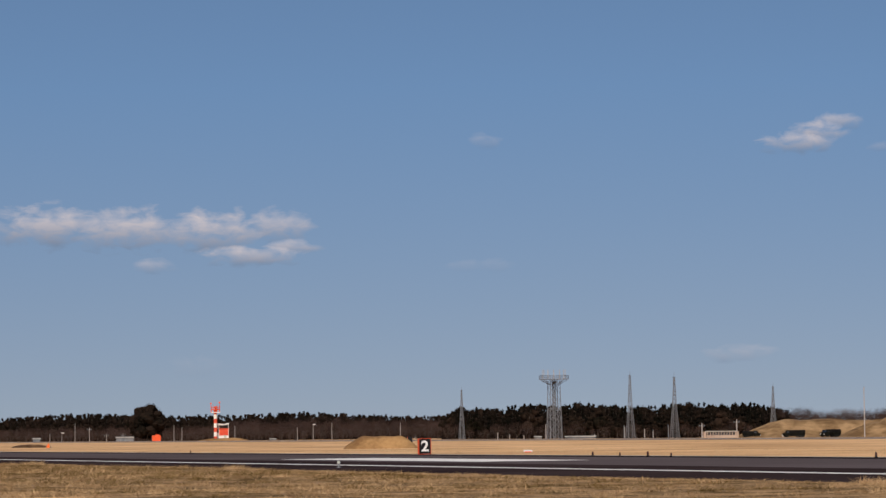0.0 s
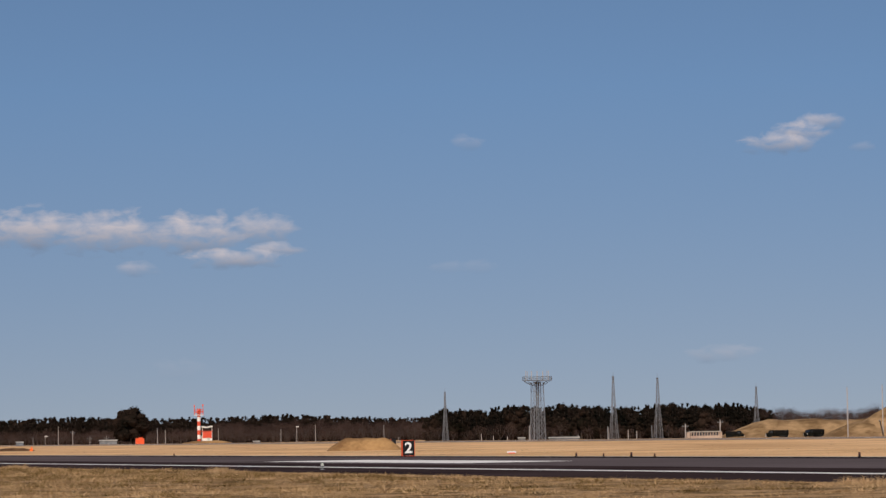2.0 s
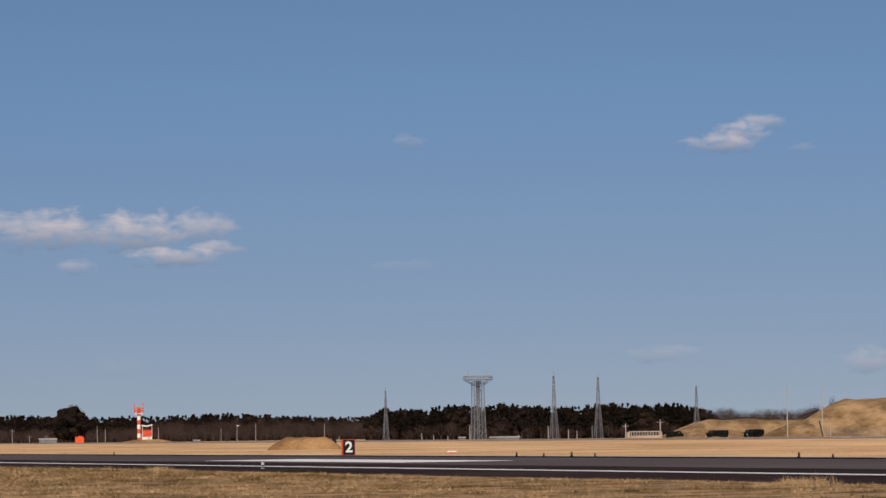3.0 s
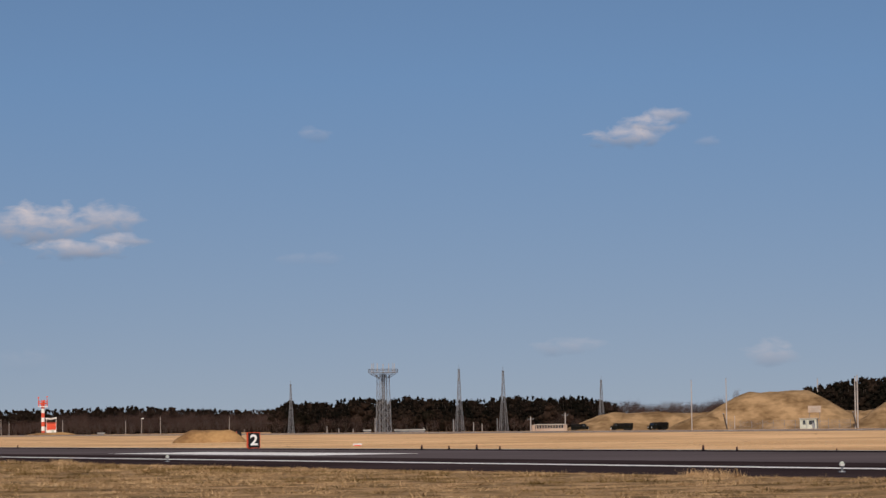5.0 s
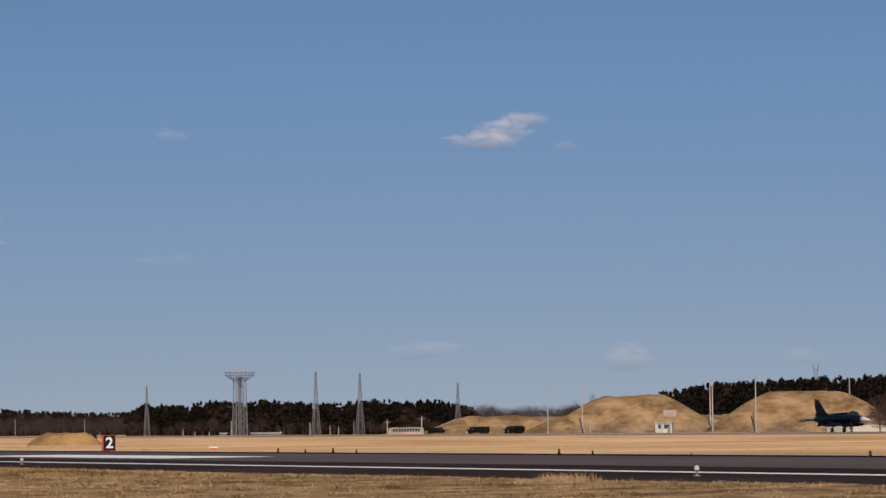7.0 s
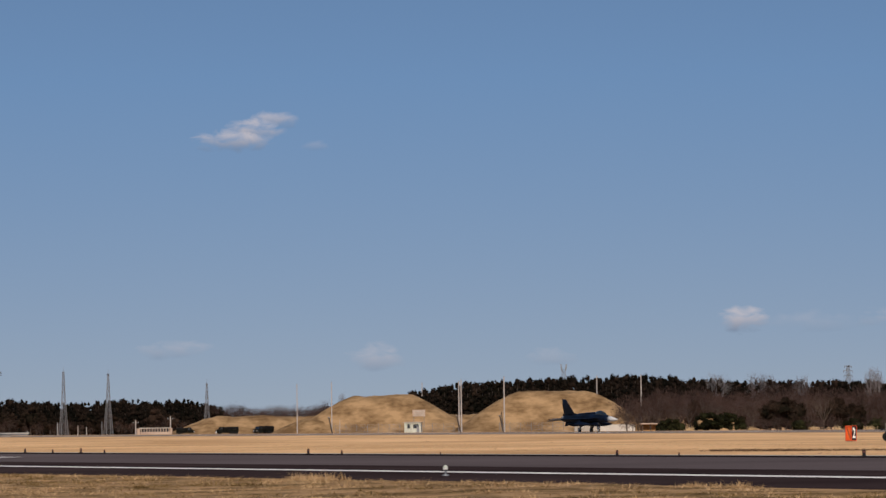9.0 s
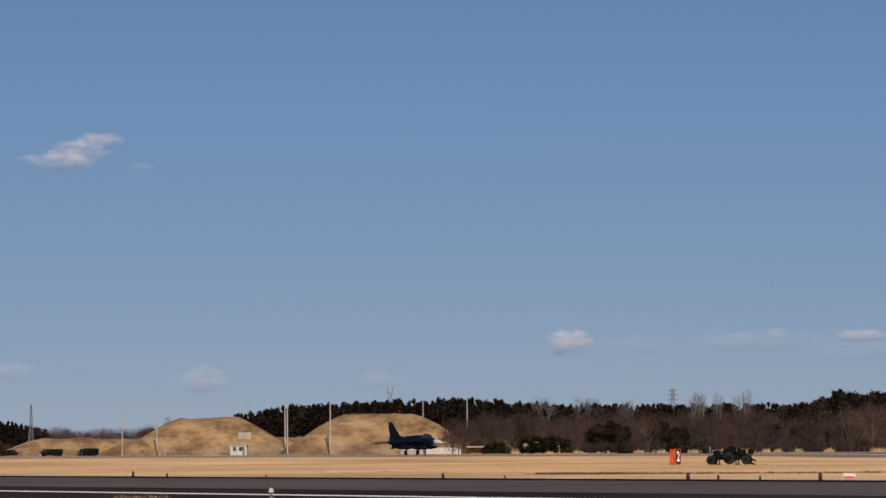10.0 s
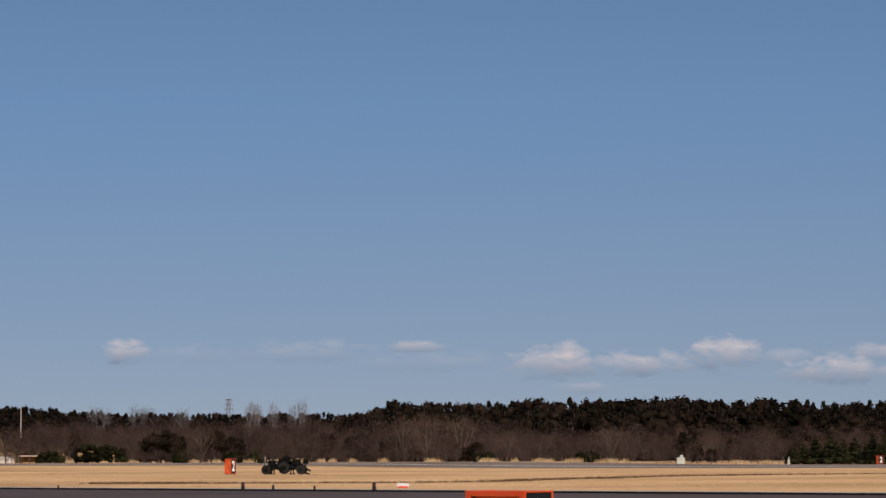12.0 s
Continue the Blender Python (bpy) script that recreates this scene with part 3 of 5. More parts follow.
def build_woods():
    places = []
    for d0, d1, gap, low in ((1640, 1700, 3.6, 0.93), (1600, 1640, 3.0, 0.88), (1560, 1600, 2.8, 0.76)):
        places += band(rng, LEFT, d0, d1, gap, FAR_CEDARS, 12.0, low)
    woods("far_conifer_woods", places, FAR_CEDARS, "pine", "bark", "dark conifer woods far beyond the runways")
    places = []
    for d0, d1, gap, low in ((1130, 1170, 2.6, 0.92), (1100, 1130, 2.4, 0.86), (1070, 1100, 2.3, 0.7)):
        places += band(rng, MID, d0, d1, gap, CEDARS, 12.0, low)
    for d0, d1, gap, low in ((1040, 1060, 2.6, 0.92), (1015, 1040, 2.4, 0.86), (980, 1015, 2.3, 0.7)):
        places += band(rng, HILL, d0, d1, gap, CEDARS, 12.0, low)
    for d0, d1, gap, low in ((700, 720, 2.6, 0.90), (675, 700, 2.3, 0.82), (660, 675, 2.2, 0.66)):
        places += band(rng, RIGHT, d0, d1, gap, CEDARS, 12.0, low)
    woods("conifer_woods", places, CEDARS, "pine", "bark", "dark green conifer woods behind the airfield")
    broad = []
    mixed = [(b, e * 0.84) for b, e in RIGHT]
    for d0, d1, low in ((645, 658, 0.72), (632, 645, 0.55)):
        broad += band(rng, mixed, d0, d1, 3.0, BROADS, 9.0, low)
    broad += band(rng, [(b, e * 0.8) for b, e in MID], 1050, 1060, 4.0, BROADS, 9.0, 0.5)
    broad += band(rng, [(-11.0, 0.30), (-4.4, 0.31), (-4.0, 0.2)], 1545, 1558, 5.0, BROADS, 9.0, 0.6)
    for table, d0, d1, gap in ((RIGHT, 722, 730, 2.6), (HILL, 1062, 1070, 3.8), (MID, 1172, 1180, 3.8), (LEFT, 1702, 1712, 5.0)):
        broad += band(rng, [(b, e * 1.03) for b, e in table], d0, d1, gap * 0.75, BROADS, 9.0, 0.93)
    broad += band(rng, [(19.4, 0.40), (31.6, 0.30)], 575, 600, 8.0, BROADS, 9.0, 0.45)
    broad += band(rng, [(14.2, 0.40), (20.6, 0.42)], 720, 760, 8.0, BROADS, 9.0, 0.45)
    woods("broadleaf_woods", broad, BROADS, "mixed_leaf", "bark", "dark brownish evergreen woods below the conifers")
    places = []
    low_left = [(-11.0, 0.16), (-7.2, 0.20), (-4.6, 0.20), (-4.209, 0.26), (-3.688, 0.32), (-0.042, 0.31), (0.167, 0.30)]
    for d0, d1, k in ((1500, 1540, 0.96), (1460, 1500, 0.85), (1400, 1460, 0.7)):
        places += [(v, i, t, s * k) for v, i, t, s in band(rng, low_left, d0, d1, 2.9, DOMES, 10.0, 0.8)]
    for d0, d1 in ((1150, 1200), (1100, 1150)):
        places += band(rng, MID2, d0, d1, 2.2, DOMES, 10.0, 0.8)
    foot = [(0.063, 0.14), (2.250, 0.18), (4.334, 0.12), (5.688, 0.2)]
    places += band(rng, foot, 1010, 1040, 3.0, DOMES, 10.0, 0.5)
    thicket = [(13.761, 0.48), (14.647, 0.62), (15.793, 0.64), (20.585, 0.60), (21.314, 0.72), (22.043, 0.56), (23.085, 0.50), (25.689, 0.42), (31.627, 0.36)]
    for d0, d1, k in ((770, 800, 1.0), (735, 770, 0.94), (690, 735, 0.8)):
        places += [(v, i, t, s * k) for v, i, t, s in band(rng, thicket[:4], d0, d1, 1.8, DOMES, 10.0, 0.66)]
    for d0, d1, k in ((605, 625, 1.0), (580, 605, 0.92), (545, 580, 0.74)):
        places += [(v, i, t, s * k) for v, i, t, s in band(rng, [(19.335, 0.56)] + thicket[3:], d0, d1, 1.9, DOMES, 10.0, 0.5)]
    b = 16.053
    while b < 28.033:
        d = (294.5 + 9 * rng.random()) / math.sin(radians(b) - RUN)
        v = spot(b, d)
        places.append(((v.x, v.y, v.z), int(rng.integers(len(DOMES))), rng.random() * 6.28, 0.10 + 0.17 * rng.random() ** 1.5))
        b += math.degrees(0.6 / d) * (0.3 + 1.4 * rng.random())
    woods("leafless_thicket", places, DOMES, "twig", "bark", "grey-brown leafless thicket at the edge of the airfield")


build_woods()


# ---- runway distance markers ----
def distance_marker(m, label, figure=True, wide=0.66, deep=1.35, tall=1.25):
    """A box on feet: black face with a white figure on the end, orange recessed panels on the sides."""
    root = thing("distance_marker", m, label, "runway sign", "runway distance markers")
    bm = bmesh.new()
    box(bm, (0, 0, tall / 2 + 0.06), (wide - 0.10, deep - 0.10, tall - 0.10))
    part("panel", bm, "orange", root, "bright orange sheet panel")
    for x in (-1, 1):
        bm = bmesh.new()
        w = 0.09
        for y in (-1, 1):
            box(bm, (x * (wide / 2 - 0.03), y * (deep / 2 - w / 2), tall / 2 + 0.06), (0.07, w, tall), bevel=0.008)
        for z in (0.06 + w / 2, tall + 0.06 - w / 2):
            box(bm, (x * (wide / 2 - 0.03), 0, z), (0.07, deep - 2 * w - 0.004, w), bevel=0.008)
        part("side_frame", bm, "orange_dark", root, "red-orange angle frame")
        # diagonal brace; its dark red also paints in the shadow across the panel
        bm = bmesh.new()
        box(bm, (x * (wide / 2 - 0.036), 0, tall / 2 + 0.06), (0.02, 0.045, math.hypot(deep, tall) * 0.82), pose(0, 0, 0, -math.degrees(math.atan2(deep - 0.15, tall - 0.15)), 0, 0))
        part("brace", bm, "band_red", root, "diagonal brace with its shadow put into the dark colour")
    for y in (-1, 1):
        bm = bmesh.new()
        box(bm, (0, y * (deep / 2 + 0.006), tall / 2 + 0.06), (wide - 0.04, 0.012, tall - 0.04))
        face = part("face", bm, "black", root, "matt black number face")
        bm = bmesh.new()
        for x in (-1, 1):
            box(bm, (x * (wide / 2 - 0.012), y * (deep / 2 + 0.014), tall / 2 + 0.06), (0.03, 0.034, tall + 0.02), bevel=0.006)
        for z in (0.07, tall + 0.05):
            box(bm, (0, y * (deep / 2 + 0.014), z), (wide - 0.054, 0.034, 0.03), bevel=0.006)
        part("face_frame", bm, "orange_dark", root)
        if figure and y < 0:
            cu = bpy.data.curves.new("figure", "FONT")
            cu.body, cu.align_x, cu.align_y, cu.size, cu.extrude, cu.offset = "2", "CENTER", "CENTER", tall * 0.95, 0.008, 0.028
            ob = new("figure", cu)
            bpy.context.view_layer.update()
            me = bpy.data.meshes.new_from_object(ob.evaluated_get(bpy.context.evaluated_depsgraph_get()))
            bpy.data.objects.remove(ob)
            me.materials.clear()
            me.materials.append(M["digit"])
            fig = new("figure", me)
            fig.matrix_world = pose(0, y * (deep / 2 + 0.022), tall / 2 + 0.04, 90, 0, 0) @ Matrix.Diagonal((wide / 0.95, 1, 1, 1))
            fig.parent = root
            tagged(fig, "white figure two")
    for x in (-1, 1):
        for y in (-1, 1):
            bm = bmesh.new()
            box(bm, (x * (wide / 2 - 0.08), y * (deep / 2 - 0.12), 0.0), (0.08, 0.08, 0.2))
            part("foot", bm, "steel_dark", root)
    return root


def along_runway(v, turn=0):
    return Matrix.Translation(v) @ pose(0, 0, 0, 0, 0, RUN_YAW + turn)


distance_marker(along_runway(spot(23.228, 49.8) + U * 0.66 + N * 0.32), "orange box marker with white 2 on black beside the runway", wide=0.64, deep=1.32, tall=0.96)
distance_marker(along_runway(spot(-0.365, 249)), "black runway distance marker with white 2 and red frame", wide=1.05, deep=0.24)
distance_marker(along_runway(spot(17.845, 240)), "small orange marker box with white 2 on grass", wide=0.5, deep=0.68, tall=1.15)
distance_marker(along_runway(spot(29.742, 374)), "black runway distance marker with red frame beyond the far runway", wide=1.05, deep=0.24, tall=1.0)


# ---- runway furniture ----
def edge_light(m):
    root = thing("runway_edge_light", m, "white elevated runway edge light on a short stem", "runway light", "runway edge lights")
    bm = bmesh.new(); bar(bm, (0, 0, -0.02), (0, 0, 0.04), 0.13, 0.11, 14)
    part("base", bm, "steel_dark", root)
    bm = bmesh.new(); bar(bm, (0, 0, 0.04), (0, 0, 0.20), 0.035, 0.03, 8)
    part("stem", bm, "steel_dark", root)
    bm = bmesh.new(); bar(bm, (0, 0, 0.20), (0, 0, 0.26), 0.08, 0.10, 12)
    part("body", bm, "white", root)
    bm = bmesh.new(); bmesh.ops.create_uvsphere(bm, u_segments=14, v_segments=8, radius=0.085, matrix=pose(0, 0, 0.26) @ Matrix.Diagonal((1, 1, 1.1, 1)))
    part("lens", bm, "pale", root, "clear glass dome", smooth=True)
    return root


first = edge_light(Matrix.Translation(field(152.0, 54.0, 0.02)))
copy_thing(first, Matrix.Translation(field(86.7, 54.0, 0.02)))


def edge_post(m):
    root = thing("edge_marker_post", m, "short dark rubber marker post with orange band at runway edge", "marker post", "runway edge marker posts")
    bm = bmesh.new(); bar(bm, (0, 0, -0.03), (0, 0, 0.05), 0.16, 0.12, 10)
    part("base", bm, "black", root)
    bm = bmesh.new(); bar(bm, (0, 0, 0.05), (0, 0, 0.34), 0.085, 0.07, 10)
    part("post", bm, "black", root)
    bm = bmesh.new(); bar(bm, (0, 0, 0.20), (0, 0, 0.27), 0.088, 0.084, 10)
    part("band", bm, "band_red", root)
    return root


post = None
for b, d, k in ((2.729, 223, 1.0), (3.229, 219, 0.8), (3.740, 214, 1.1), (4.167, 210, 0.8), (7.896, 186, 1.05), (8.511, 181, 0.8),
                (13.574, 156, 1.0), (14.709, 152, 0.6), (18.074, 141, 1.15), (18.626, 140, 0.8), (19.387, 138, 0.7), (20.481, 135.5, 1.15),
                (-4.657, 312, 0.9), (-8.792, 420, 1.0), (10.324, 171, 0.5)):
    m = Matrix.Translation(spot(b, d)) @ Matrix.Diagonal((k * 0.85, k * 0.85, k * 0.85, 1))
    if post is None:
        post = edge_post(m)
    else:
        copy_thing(post, m).scale = (k * 0.85,) * 3


def low_board(m, wide):
    root = thing("low_marker_board", m, "low white and red frangible marker board on grass", "marker board", "low marker boards")
    for x in (-0.4, 0.4):
        bm = bmesh.new(); box(bm, (x * wide, 0, 0.07), (0.05, 0.05, 0.2))
        part("leg", bm, "red", root)
    bm = bmesh.new(); box(bm, (0, 0, 0.13), (wide, 0.35, 0.06), pose(0, 0, 0, 18, 0, 0), 0.01)
    part("board", bm, "white", root)
    bm = bmesh.new(); box(bm, (0, -0.19, 0.05), (wide * 0.7, 0.02, 0.09))
    part("skirt", bm, "red", root)
    return root


low_board(facing(spot(1.542, 262)), 0.75)
low_board(facing(spot(21.012, 142)), 0.55)


def small_sign(m, tall, label):
    root = thing("guard_post", m, label, "post", "posts on the earth heap")
    bm = bmesh.new(); box(bm, (0, 0, tall / 2), (0.28, 0.1, tall), bevel=0.02)
    part("post", bm, "black", root)
    bm = bmesh.new(); box(bm, (-0.17, 0, tall * 0.5), (0.05, 0.12, tall * 0.9))
    part("edge", bm, "red", root)
    return root


small_sign(facing(spot(-0.646, 351.0, 0.45)), 0.85, "short black marker post with red edge on earth")
small_sign(facing(spot(-0.604, 352.5, 0.0)), 1.25, "black marker post with red edge beside an earth heap")


# ---- lattice towers ----
def lattice(bm_leg, bm_brace, z0, z1, w0, w1, n, leg, brace):
    """Four legs between two squares with n bays of cross-bracing."""
    def corner(k, z):
        w = w0 + (w1 - w0) * (z - z0) / (z1 - z0)
        return Vector(((-w, w, w, -w)[k] / 2, (-w, -w, w, w)[k] / 2, z))
    for k in range(4):
        bar(bm_leg, corner(k, z0), corner(k, z1), leg, leg * 0.8, 5)
    for i in range(n):
        a, b = z0 + (z1 - z0) * i / n, z0 + (z1 - z0) * (i + 1) / n
        for k in range(4):
            j = (k + 1) % 4
            bar(bm_brace, corner(k, a), corner(j, b), brace, n=4)
            bar(bm_brace, corner(j, a), corner(k, b), brace, n=4)
            bar(bm_brace, corner(k, b), corner(j, b), brace, n=4)


def lattice_mast(bearing, d, tall, base, label, cabinet=True):
    m = facing(spot(bearing, d), 20)
    root = thing("lattice_mast", m, label, "antenna mast", "steel lattice masts")
    legs, braces = bmesh.new(), bmesh.new()
    h1 = tall * 0.52
    lattice(legs, braces, -0.2, h1, base, base * 0.42, 6, 0.085, 0.035)
    lattice(legs, braces, h1, tall * 0.93, base * 0.42, base * 0.16, 7, 0.06, 0.03)
    part("leg_frame", legs, "steel", root)
    part("bracing", braces, "steel", root)
    bm = bmesh.new(); bar(bm, (0, 0, tall * 0.92), (0, 0, tall), 0.05, 0.03)
    part("tip_rod", bm, "steel", root)
    bm = bmesh.new(); box(bm, (0, 0, tall * 0.93), (base * 0.3, base * 0.3, 0.12))
    part("top_plate", bm, "steel_dark", root)
    if cabinet:
        bm = bmesh.new(); bar(bm, (-base * 0.95, -0.4, 0), (-base * 0.95, -0.4, 4.2), 0.13, 0.11, 8)
        part("cable_post", bm, "steel", root)
    return root


lattice_mast(0.330, 900, 15.2, 1.5, "thin grey steel lattice mast before dark woods", False)
lattice_mast(3.430, 900, 19.9, 2.2, "tall grey steel lattice mast with a narrow top")
lattice_mast(4.243, 885, 19.0, 2.2, "tall grey steel lattice mast with a narrow top")
lattice_mast(6.045, 965, 17.0, 2.0, "grey steel lattice mast behind an earth bank", False)


def antenna_tower():
    root = thing("antenna_tower", facing(spot(2.034, 900), 18), "grey steel lattice tower with round platform and white antennas", "antenna tower")
    legs, braces = bmesh.new(), bmesh.new()
    lattice(legs, braces, -0.2, 9.0, 3.5, 3.1, 3, 0.17, 0.09)
    lattice(legs, braces, 9.0, 17.0, 3.1, 2.8, 3, 0.11, 0.035)
    part("leg_frame", legs, "steel", root)
    part("bracing", braces, "steel", root)
    bm = bmesh.new()
    lattice(bm, bm, 0, 17.2, 0.7, 0.7, 12, 0.08, 0.05)
    part("ladder_cage", bm, "steel_dark", root)
    bm = bmesh.new()
    for k in range(12):
        a = k * math.pi / 6
        bar(bm, (1.5 * math.cos(a), 1.5 * math.sin(a), 15.9), (3.9 * math.cos(a), 3.9 * math.sin(a), 17.3), 0.06, n=4)
    part("platform_strut", bm, "steel", root)
    bm = bmesh.new(); bar(bm, (0, 0, 17.45), (0, 0, 17.6), 4.3, 4.3, 28)
    part("platform", bm, "steel", root, "round steel walkway deck")
    bm = bmesh.new()
    for k in range(24):
        a, b = k * math.pi / 12, (k + 1) * math.pi / 12
        for z in (18.1, 18.55):
            bar(bm, (4.25 * math.cos(a), 4.25 * math.sin(a), z), (4.25 * math.cos(b), 4.25 * math.sin(b), z), 0.04, n=4)
        bar(bm, (4.25 * math.cos(a), 4.25 * math.sin(a), 17.5), (4.25 * math.cos(a), 4.25 * math.sin(a), 18.55), 0.035, n=4)
    part("railing", bm, "steel_dark", root)
    for k in range(12):
        a = k * math.pi / 6 + 0.2
        bm = bmesh.new()
        x, y = 3.3 * math.cos(a), 3.3 * math.sin(a)
        bar(bm, (x, y, 17.5), (x, y, 20.2), 0.085, 0.07, 7)
        part("antenna", bm, "pole", root, "pale rod antenna")
    return root


antenna_tower()


def glide_tower():
    root = thing("glide_path_tower", facing(spot(-4.198, 1100)), "red and white banded antenna tower with small platform", "antenna tower")
    z = 0.0
    for i in range(7):
        bm = bmesh.new(); bar(bm, (0, 0, z - (0.3 if i == 0 else 0)), (0, 0, z + 1.55), 0.62, 0.60, 10)
        part("band", bm, "red" if i % 2 == 0 else "white", root)
        z += 1.55
    bm = bmesh.new(); box(bm, (0, 0, 10.0), (3.2, 2.4, 0.22))
    part("platform", bm, "white", root)
    bm = bmesh.new()
    for x in (-1.5, -0.5, 0.5, 1.5):
        bar(bm, (x, -1.1, 10.1), (x, -1.1, 12.4), 0.14, n=5)
    for zz in (11.0, 11.8):
        bar(bm, (-1.55, -1.1, zz), (1.55, -1.1, zz), 0.12, n=5)
    part("railing", bm, "red", root)
    bm = bmesh.new()
    for x in (-1.5, -0.5, 0.5, 1.5):
        bar(bm, (x, 1.1, 10.1), (x, 1.1, 11.8), 0.14, n=5)
    bar(bm, (-1.55, 1.1, 11.2), (1.55, 1.1, 11.2), 0.12, n=5)
    part("railing", bm, "red", root)
    for x, h in ((-1.55, 13.2), (1.45, 13.5)):
        bm = bmesh.new(); bar(bm, (x, 0, 10.1), (x, 0, h), 0.12, 0.1, 6); box(bm, (x, 0, h), (0.5, 0.4, 0.5))
        part("beacon", bm, "red", root)
    bm = bmesh.new(); box(bm, (0.2, 0, 11.3), (0.9, 1.0, 1.8))
    part("equipment_box", bm, "red", root)
    return root


glide_tower()


def shelter():
    root = thing("equipment_shelter", facing(spot(-4.073, 1102), 12), "red and white equipment shelter beside the antenna tower", "shelter")
    bm = bmesh.new(); box(bm, (0.2, 0, 1.3), (3.4, 2.6, 3.0)); part("wall", bm, "white", root)
    bm = bmesh.new(); box(bm, (0.2, -1.32, 3.0), (3.5, 0.05, 2.2)); part("red_board", bm, "red", root)
    bm = bmesh.new(); box(bm, (0.2, 0, 4.3), (4.2, 3.0, 0.2)); part("roof", bm, "red", root)
    bm = bmesh.new(); box(bm, (-0.6, 0, 5.8), (1.8, 2.2, 0.45), pose(0, 0, 0, 0, 10, 0)); part("awning", bm, "white", root)
    bm = bmesh.new(); box(bm, (1.4, 0, 5.9), (1.6, 2.2, 0.4), pose(0, 0, 0, 0, -14, 0)); part("awning", bm, "white", root)
    for x in (-1.5, 1.9):
        bm = bmesh.new(); bar(bm, (x, -1.3, -0.2), (x, -1.3, 5.8), 0.09); part("post", bm, "white", root)
    bm = bmesh.new(); box(bm, (0.7, -1.34, 1.0), (0.9, 0.06, 2.0)); part("door", bm, "pale", root)
    return root


shelter()


def comms_mast(bearing, d, tall):
    root = thing("communications_mast", facing(spot(bearing, d)), "distant grey communications mast with panel antennas", "antenna mast")
    legs, braces = bmesh.new(), bmesh.new()
    lattice(legs, braces, -0.2, tall * 0.9, 2.6, 1.2, 10, 0.12, 0.06)
    part("leg_frame", legs, "steel_dark", root); part("bracing", braces, "steel_dark", root)
    for x in (-1, 1):
        bm = bmesh.new(); box(bm, (x * 0.95, 0, tall * 0.93), (0.5, 0.4, 2.6), pose(0, 0, 0, 0, x * 8, 0)); bar(bm, (x * 0.4, 0, tall * 0.85), (x * 0.95, 0, tall * 0.9), 0.1)
        part("panel_antenna", bm, "steel_dark", root)
    return root


comms_mast(12.615, 1250, 26.3)


def pylon(bearing, d, tall):
    root = thing("power_pylon", facing(spot(bearing, d), 25), "distant grey power line pylon with short crossarms", "pylon")
    legs, braces = bmesh.new(), bmesh.new()
    lattice(legs, braces, -0.2, tall, 3.4, 1.0, 10, 0.10, 0.05)
    part("leg_frame", legs, "steel_dark", root); part("bracing", braces, "steel_dark", root)
    for z, w in ((tall * 0.99, 3.2), (tall * 0.91, 4.4), (tall * 0.83, 4.0)):
        bm = bmesh.new(); box(bm, (0, 0, z), (w, 0.3, 0.25))
        for x in (-1, 1):
            bar(bm, (x * w / 2, 0, z), (x * w / 2, 0, z - 0.9), 0.14, n=5)
        part("crossarm", bm, "steel_dark", root)
    return root


pylon(17.814, 1400, 26.2)


# ---- poles ----
def pole(bearing, d, tall, r=0.17, arm=False, head=False, label="pale concrete utility pole", turn=0.0, lift=0.0):
    root = thing("utility_pole", facing(spot(bearing, d, lift), turn), label, "pole", "utility poles")
    bm = bmesh.new(); bar(bm, (0, 0, -0.4 - lift), (0, 0, tall - lift), r, r * 0.62, 8)
    part("shaft", bm, "pole", root)
    bm = bmesh.new(); bar(bm, (0, 0, tall - lift), (0, 0, tall - lift + 0.12), r * 0.7, r * 0.5, 8)
    part("cap", bm, "steel", root)
    if arm:
        bm = bmesh.new(); box(bm, (0, 0, tall - 0.7 - lift), (1.8, 0.12, 0.14))
        for x in (-0.8, 0, 0.8):
            bar(bm, (x, 0, tall - 0.62 - lift), (x, 0, tall - 0.32 - lift), 0.07, n=6)
        part("crossarm", bm, "steel_dark", root)
    if head:
        bm = bmesh.new(); box(bm, (0.35, 0, tall - lift), (1.1, 0.5, 0.28), bevel=0.05)
        part("lamp_head", bm, "white", root)
    return root


for b, d, h, r in ((10.678, 862, 14.3, 0.22), (10.720, 858, 14.6, 0.24), (11.511, 855, 15.2, 0.24), (13.220, 985, 17.0, 0.24), (14.032, 850, 15.2, 0.22),
                   (7.698, 868, 14.0, 0.17), (8.334, 866, 14.4, 0.17), (10.001, 985, 15.5, 0.2), (8.480, 870, 4.0, 0.1)):
    pole(b, d, h, r, label="tall pale concrete pole beside the earth mounds")


# Dark leaning post added in place of the pole's cast shadow on the slope.
def stay_post(bearing, d):
    root = thing("stay_post", facing(spot(bearing, d)), "dark leaning post standing in for a pole shadow", "post", "leaning stays")
    bm = bmesh.new(); bar(bm, (0.5, 0, -0.3), (-0.55, 0.3, 4.6), 0.24, 0.2, 8); part("shaft", bm, "bark", root)
    bm = bmesh.new(); box(bm, (-0.55, 0.3, 4.65), (0.5, 0.5, 0.2), bevel=0.03); part("cap", bm, "steel_dark", root)
    return root


